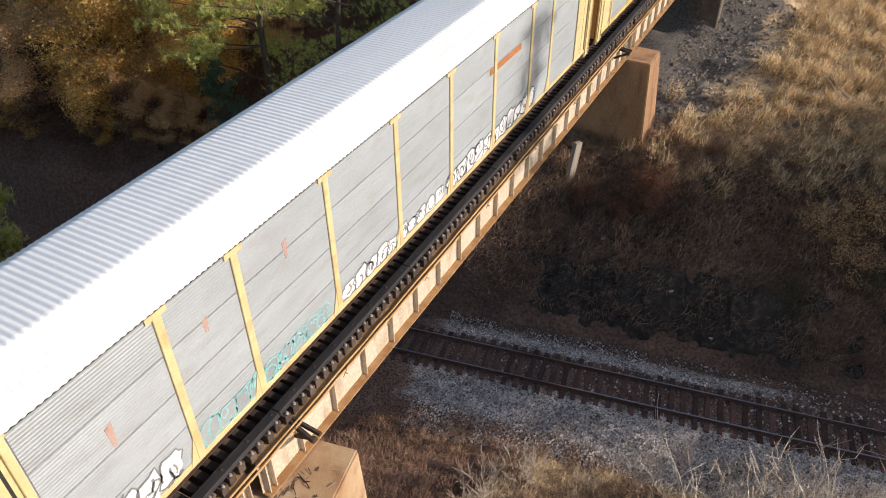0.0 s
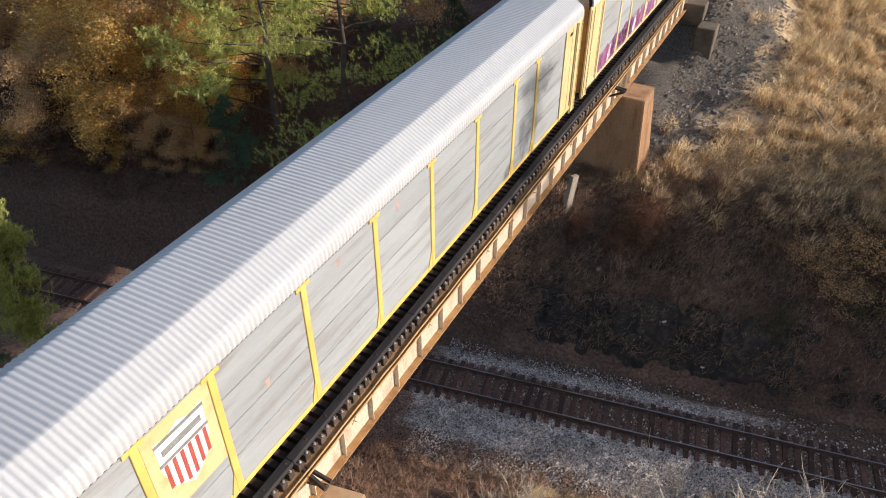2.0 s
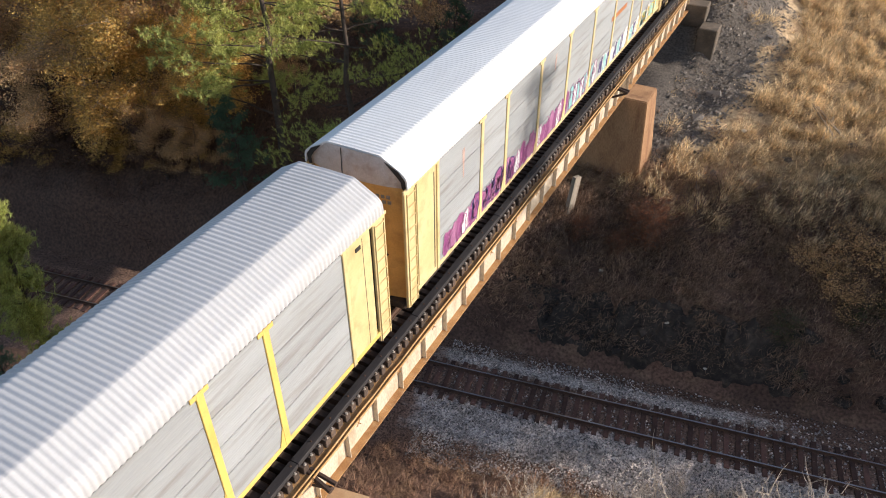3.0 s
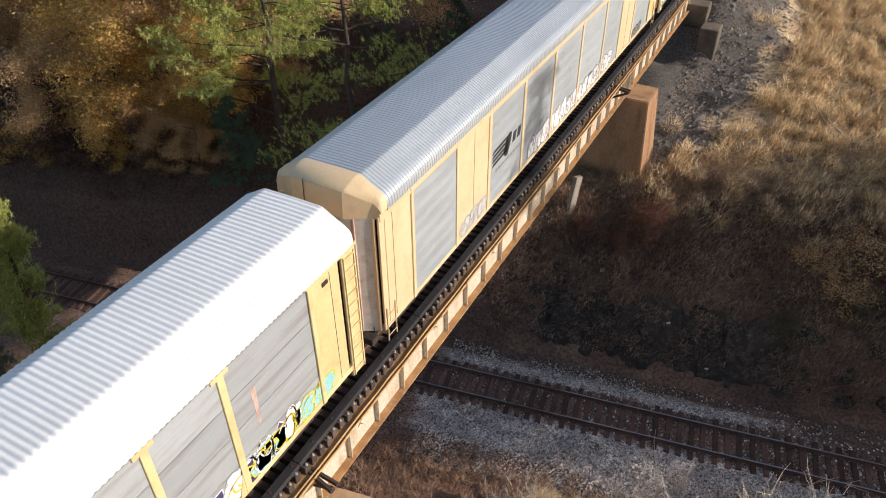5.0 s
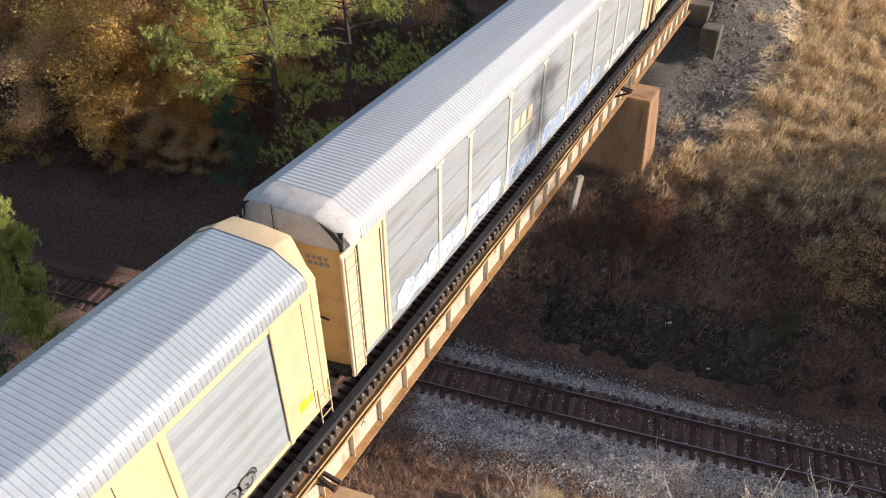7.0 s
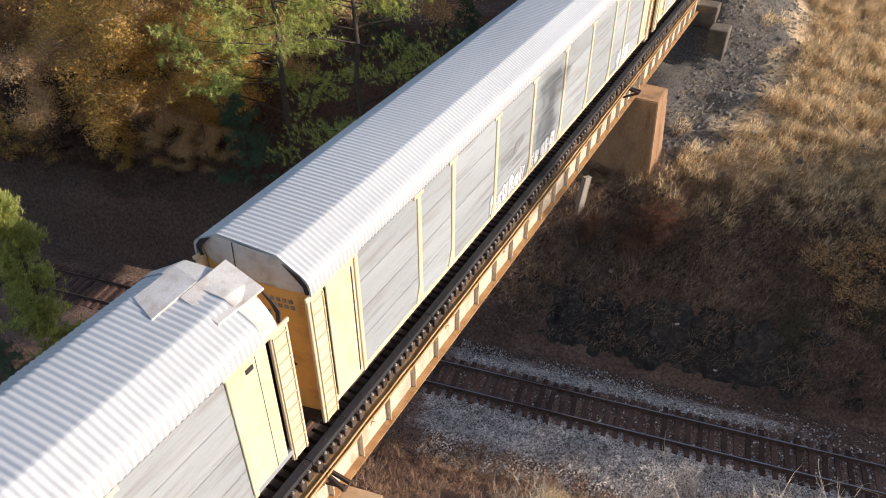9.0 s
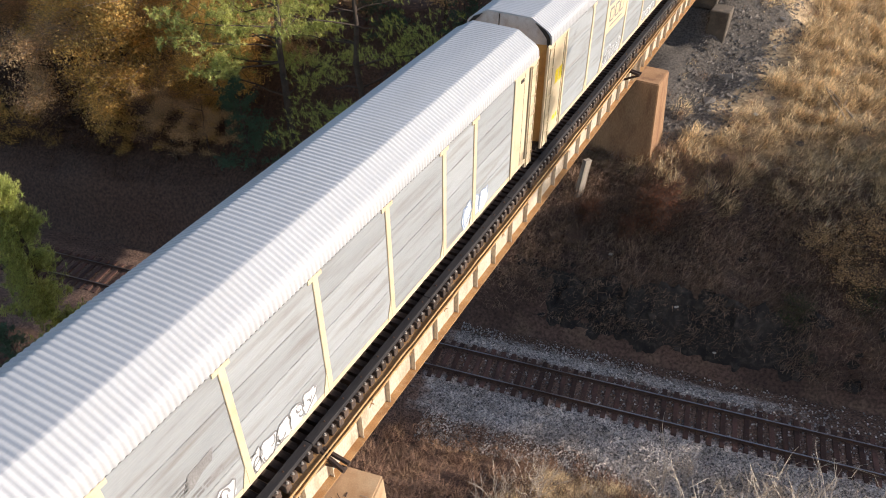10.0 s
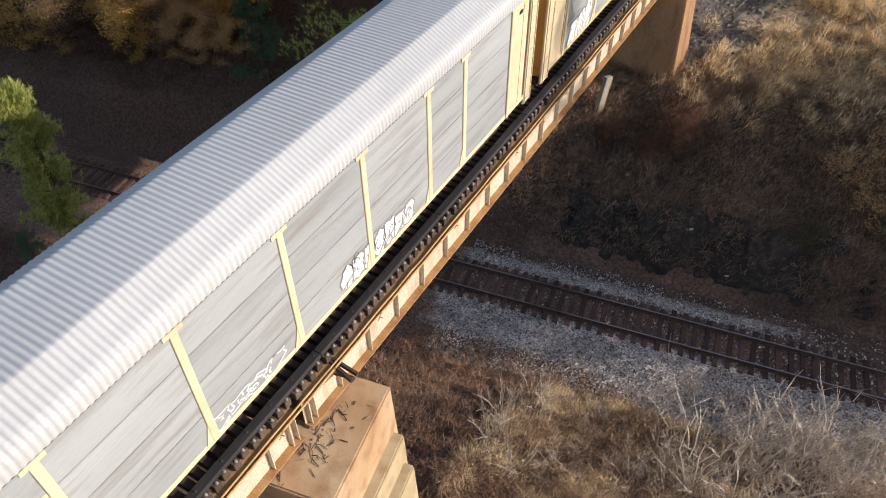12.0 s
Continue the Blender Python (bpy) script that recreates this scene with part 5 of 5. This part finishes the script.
    belt += [(37.0 + rnd.uniform(-2, 4), y, rnd.uniform(0.95, 1.12)) for y in np.arange(34.2, 47.0, 2.1)]
    shade = broad_tree("unseen leafy brown tree that shades the cutting", 13.0, "leaf_brown", 4200, 15, size=0.19, fine=False)
    # unseen taller trees behind the belt, added to keep sun off the lower track
    belt += [(50.0, 40.6, 1.7), (51.5, 42.6, 1.72), (49.5, 44.4, 1.7), (52.0, 46.4, 1.7), (54.0, 48.4, 1.7)]
    plant(shade, belt, rnd)
    plant(pine_tree("very tall pine above the cutting", 14.0, "needle_dark", 23, low=0.4, reach=0.20, tufts=4, dense=1.2), [(34.0, 34.3, 1.90)], rnd)


build_woods()


def build_shrubs():
    rnd = random.Random(55)
    pale = bare_shrub("pale bare shrub on the near bank", 2.6, 1)
    plant(pale, [(8.4, 18.9, 1.0), (5.0, 16.6, 0.9), (11.9, 18.4, 1.1), (13.4, 19.6, 1.2), (14.6, 18.6, 1.2), (15.8, 20.0, 1.3), (16.8, 19.2, 1.2), (12.6, 16.9, 1.1), (10.3, 16.2, 1.0), (14.0, 16.2, 1.2), (17.8, 20.8, 1.2), (4.4, 13.4, 0.8), (15.4, 17.2, 1.2), (9.2, 14.4, 0.9), (6.8, 13.4, 0.8), (10.0, 20.9, 0.75), (8.9, 20.2, 0.5), (11.6, 21.0, 0.6), (12.7, 21.4, 0.8), (17.6, 21.6, 1.2), (18.4, 22.3, 1.1), (14.0, 21.2, 1.0), (15.4, 21.6, 0.9), (16.9, 22.0, 1.1), (13.2, 17.6, 1.3), (15.0, 19.3, 1.3), (16.2, 18.2, 1.2), (11.4, 15.2, 1.2), (12.8, 14.9, 1.2), (14.6, 15.4, 1.3), (3.9, 14.8, 0.9), (4.3, 16.9, 0.8), (5.6, 12.4, 1.0)], rnd)
    sapling = bare_shrub("tall thin bare sapling on the near bank", 6.2, 7, stems=3, spread=0.10, thick=0.035)
    plant(sapling, [(9.8, 17.0, 1.0), (12.5, 18.5, 0.9), (13.5, 19.5, 0.9), (14.5, 20.0, 0.95), (15.5, 20.0, 0.95), (16.8, 20.4, 0.9), (5.0, 15.0, 0.6), (11.2, 15.6, 1.0), (14.2, 18.9, 0.8), (16.0, 21.0, 0.7), (12.0, 20.0, 0.55), (4.4, 12.3, 0.6)], rnd)
    thicket("grey_thicket", "dense grey bare thicket on the near bank", "twig", [(6.5 + rnd.uniform(0, 8), 12.5 + rnd.uniform(0, 5.5), rnd.uniform(0.35, 0.6)) for _ in range(45)] + [(10.2 + rnd.uniform(0, 9), 13.4 + rnd.uniform(0, 6.2), rnd.uniform(0.8, 1.3)) for _ in range(38)], rnd, 2.0, 12, 0.55, thick=0.013)
    thicket("red_thicket", "reddish-brown leafless growth", "weed", [(3.9 + rnd.uniform(0, 6.5), 9.6 + rnd.uniform(0, 7.5), rnd.uniform(0.7, 1.2)) for _ in range(34)] + [(3.9, 29.3, 0.9), (4.4, 29.9, 0.8), (4.8, 30.2, 0.9)], rnd, 1.9, 11, 0.5)
    spots = []
    while len(spots) < 62:
        x, y = rnd.uniform(0, 23), rnd.uniform(27, 38)
        if 4.2 < track_uv(x, y)[1] < 13:
            spots.append((x, y, rnd.uniform(0.6, 1.3)))
    thicket("bank_thicket", "leafless brown growth on the shaded bank", "undergrowth", spots, rnd, 1.6, 9, 0.65)
    bush = broad_tree("low brown bush with withered leaves", 3.0, "leaf_brown", 2400, 41, size=0.05, spread=0.5, fine=False)
    plant(bush, [(14.0, 34.0, 0.8), (16.5, 35.5, 0.9), (18.6, 36.8, 1.1), (17.0, 32.4, 1.0), (20, 34, 1.1), (15.4, 39.0, 0.8), (17.8, 40.6, 0.9), (19.5, 39.2, 1.0), (12.3, 33.0, 0.7), (21, 31, 1.1), (22, 36.5, 1.1), (14.6, 31.6, 0.9), (16.0, 33.6, 1.2), (17.4, 34.4, 1.3), (19.0, 35.2, 1.4), (18.2, 33.2, 1.3), (16.4, 37.6, 0.9), (13.4, 32.4, 0.8)], rnd, 0.3)
    brush = broad_tree("low tangled brown brush on the near bank", 2.2, "weed_red", 1800, 44, size=0.04, spread=0.6, fine=False)
    lumps = [(rnd.uniform(3.8, 17.5), rnd.uniform(9.5, 19.0), rnd.uniform(0.35, 0.75)) for _ in range(95)]
    plant(brush, [p for p in lumps if track_uv(p[0], p[1])[1] < -5.6], rnd, 0.2)
    golden = broad_tree("low golden dry brush clump", 1.6, "grass", 1500, 45, size=0.04, spread=0.65, fine=False)
    lumps = [(8.2 + rnd.gauss(0, 1.6), 15.6 + rnd.gauss(0, 1.2), rnd.uniform(0.4, 0.8)) for _ in range(26)]
    plant(golden, [p for p in lumps if track_uv(p[0], p[1])[1] < -5.4], rnd, 0.2)
    red = broad_tree("rusty red bush with withered leaves", 3.2, "leaf_red", 3800, 43, size=0.045, spread=0.42)
    plant(red, [(4.7, 31.4, 0.85), (3.6, 30.4, 0.5), (1.6, 30.6, 0.6)], rnd, 0.2)
    plant(bare_shrub("spreading bare shrub at the edge of the shade", 3.4, 12, stems=7, mat="undergrowth", thick=0.03, spread=0.6), [(6.2, 32.2, 1.0), (7.4, 33.6, 0.8)], rnd)
    green = broad_tree("small green bush at the foot of the bank", 2.0, "leaf_green", 1300, 42, size=0.05, spread=0.5)
    plant(green, [(12.6, 29.6, 0.7), (13.4, 29.0, 0.55), (15.0, 31.0, 0.9), (17.2, 42.5, 0.9), (16.2, 31.8, 0.8)], rnd, 0.2)


build_shrubs()


# ---- rocks, boards and litter ----
def rock_mesh(seed, material, flat=0.7):
    rnd = random.Random(seed)
    bm = bmesh.new()
    for _ in range(22):
        d = Vector((rnd.gauss(0, 1), rnd.gauss(0, 1), rnd.gauss(0, 1))).normalized() * rnd.uniform(0.36, 0.56)
        bm.verts.new((d.x * 1.3, d.y, d.z * flat))
    bmesh.ops.convex_hull(bm, input=bm.verts[:])
    bmesh.ops.delete(bm, geom=[v for v in bm.verts if not v.link_faces], context="VERTS")
    return mesh_of("rock", bm, material)


def build_rocks():
    rnd = random.Random(8)
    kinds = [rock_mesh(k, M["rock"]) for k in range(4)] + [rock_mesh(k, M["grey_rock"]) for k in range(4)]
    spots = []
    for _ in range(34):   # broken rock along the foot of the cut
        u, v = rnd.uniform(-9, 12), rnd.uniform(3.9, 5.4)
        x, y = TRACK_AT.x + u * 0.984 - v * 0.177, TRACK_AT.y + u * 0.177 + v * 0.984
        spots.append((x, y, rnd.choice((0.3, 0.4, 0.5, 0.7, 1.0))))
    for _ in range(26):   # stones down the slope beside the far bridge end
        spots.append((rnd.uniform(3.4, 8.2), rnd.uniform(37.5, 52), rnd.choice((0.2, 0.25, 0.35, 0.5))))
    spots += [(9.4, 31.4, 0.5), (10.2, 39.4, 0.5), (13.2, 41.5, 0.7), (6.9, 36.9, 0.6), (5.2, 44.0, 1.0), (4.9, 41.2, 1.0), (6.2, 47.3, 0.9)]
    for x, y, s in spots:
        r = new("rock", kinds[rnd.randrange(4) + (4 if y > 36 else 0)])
        r.matrix_basis = on_ground(x, y, rnd.uniform(0, 6), s, 0.12 * s) @ Matrix.Rotation(rnd.uniform(-0.4, 0.4), 4, "X")
        tagged(r, "grey broken stone on the gravel slope" if y > 36 else "dark broken rock lying on the bank", "rock", "loose rocks")


build_rocks()


def build_ledge():
    """The jagged rock that stands out along the foot of the cut."""
    us, vs = np.arange(-6.0, 9.0, 0.16), np.arange(3.5, 5.6, 0.13)
    verts, faces, w = [], [], len(us)
    for v in vs:
        for u in us:
            x, y = TRACK_AT.x + u * 0.984 - v * 0.177, TRACK_AT.y + u * 0.177 + v * 0.984
            d, near = noise.voronoi((u * 0.9, v * 1.3, 2.0))
            lift = 1.1 * noise.noise((near[0].x * 3, near[0].y * 3, 4)) + 0.25 * noise.noise((u * 2.2, v * 2.2, 6)) + 0.12 * noise.noise((u * 5, v * 5, 1))
            edge = 0.35 * noise.noise((u * 0.8, 1.0, 3))
            rim = min(1.0, (v - 3.5) / 0.35, (5.3 + edge - v) / 0.5, (u + 6) / 1.5, (9 - u) / 2)
            verts.append((x, y, ground_z(x, y) + 0.30 - 0.9 * (1 - max(-0.5, rim)) + max(-0.22, lift)))
    for j in range(len(vs) - 1):
        for i in range(w - 1):
            a = j * w + i
            faces += [(a, a + 1, a + w + 1), (a, a + w + 1, a + w)]
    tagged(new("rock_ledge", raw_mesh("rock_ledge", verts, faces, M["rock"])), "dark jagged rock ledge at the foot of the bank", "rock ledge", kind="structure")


build_ledge()


def build_litter():
    def board(name, label, a, b, w, t, mat):
        a, b = Vector(a), Vector(b)
        l = (b - a).length
        ob = part(name, slab(-w / 2, w / 2, -t / 2, t / 2, 0, l, 0.01), M[mat])
        ob.matrix_basis = Matrix.Translation(a) @ (b - a).to_track_quat("Z", "X").to_matrix().to_4x4()
        return tagged(ob, label, "board")
    board("board", "pale weathered timber leaning on the bank", (0.60, 31.65, ground_z(0.6, 31.65) - 0.1), (0.75, 32.0, -5.2), 0.46, 0.24, "wood_grey")
    for p, q in (((10.6, 44.4), (12.2, 41.6)), ((10.9, 44.2), (12.6, 41.9)), ((11.9, 43.9), (11.6, 41.4))):
        board("fallen_pole", "grey fallen pole lying in dry grass", (*p, ground_z(*p) + 0.35), (*q, ground_z(*q) + 0.3), 0.10, 0.10, "wood_grey")
    rnd = random.Random(3)
    for x, y, s in ((7.15, 28.3, 0.16), (9.5, 28.0, 0.10), (3.4, 29.2, 0.09), (7.6, 40.5, 0.12)):
        bm = bmesh.new()
        bmesh.ops.create_icosphere(bm, subdivisions=2, radius=1.0)
        for v in bm.verts:
            v.co *= 1 + 0.3 * noise.noise(v.co * 2.0)
            v.co.z *= 0.5
        ob = part("scrap", bm, M["white_label"])
        ob.matrix_basis = on_ground(x, y, 1.0, s * 1.3) @ Matrix.Translation((0, 0, 1.2))
        tagged(ob, "crumpled pale scrap of rubbish on the bank", "litter", "litter")
    # twigs, spikes and bars lying on the near pier's top
    for k in range(90):
        x, y = rnd.gauss(2.2, 0.35), rnd.gauss(6.7, 0.7)
        if x > 3.0 or x < 1.9:
            continue
        bm = bmesh.new()
        a, l = rnd.uniform(0, 3.1), rnd.uniform(0.05, 0.28)
        rod(bm, (0, 0, 0), (math.cos(a) * l, math.sin(a) * l, rnd.uniform(0, 0.05)), rnd.uniform(0.006, 0.018), sides=4)
        ob = part("scrap_bar", bm, M[rnd.choice(("dark_rust", "dark_rust", "wood_grey"))], at=pose(x, y, -1.675))
        tagged(ob, "rusty scrap lying on the pier top", "scrap", "pier scrap")


build_litter()


def build_stones():
    """Loose ballast stones on the bed and spilled past its near edge."""
    rnd = random.Random(12)
    verts, faces = [], []
    for _ in range(52000):
        u = rnd.uniform(-9, 12)
        v = rnd.uniform(-5.6, 3.5)
        if abs(v) < 1.35 and rnd.random() < 0.9 or v > 1.35 and rnd.random() < min(0.92, 0.35 + 0.25 * (v - 1.35) + 0.06 * max(0.0, u)):
            continue
        x, y = TRACK_AT.x + u * 0.984 - v * 0.177, TRACK_AT.y + u * 0.177 + v * 0.984
        z = TRACK_Z + float(np.interp(v, (-5.4, -4.3, -3.2, -1.7, 1.7, 2.6, 3.6), (-0.95, -0.66, -0.5, -0.24, -0.24, -0.55, -0.85)))
        s = rnd.uniform(0.03, 0.085)
        i = len(verts)
        for d in ((1, 0, 0), (-0.5, 0.9, 0), (-0.5, -0.9, 0), (0.1, 0, 1)):
            verts.append((x + s * d[0] * rnd.uniform(0.6, 1.3), y + s * d[1] * rnd.uniform(0.6, 1.3), z - 0.01 + s * d[2] * 1.2))
        faces += [(i, i + 1, i + 3), (i + 1, i + 2, i + 3), (i + 2, i, i + 3)]
    tagged(new("ballast_stones", raw_mesh("ballast_stones", verts, faces, M["stone"])), "loose grey ballast stones", "stones", kind="stuff")
    verts, faces = [], []
    while len(faces) < 36000:
        x, y = rnd.uniform(2.6, 9.5), rnd.uniform(36.5, 60)
        if x > 7.8 + 1.6 * noise.noise((x * 0.4, y * 0.4, 2)) - max(0, 46 - y) * 0.30:
            continue
        s = 0.03 + 0.13 * rnd.random() ** 5
        z, i = ground_z(x, y), len(verts)
        for d in ((1, 0, 0), (-0.5, 0.9, 0), (-0.5, -0.9, 0), (0.1, 0, 1)):
            verts.append((x + s * d[0] * rnd.uniform(0.6, 1.3), y + s * d[1] * rnd.uniform(0.6, 1.3), z - 0.02 + s * d[2]))
        faces += [(i, i + 1, i + 3), (i + 1, i + 2, i + 3), (i + 2, i, i + 3)]
    tagged(new("slope_stones", raw_mesh("slope_stones", verts, faces, M["slope_stone"])), "broken stones over the gravel slope", "stones", kind="stuff")


build_stones()


# ---- movement ----
def motions():
    for car, start in CARS:
        walk(car, [(t, pose(0, start - SPEED * t, 0)) for t in (0.0, 2.0, 4.0, 6.0, 8.0, 10.0, 12.0)])


motions()
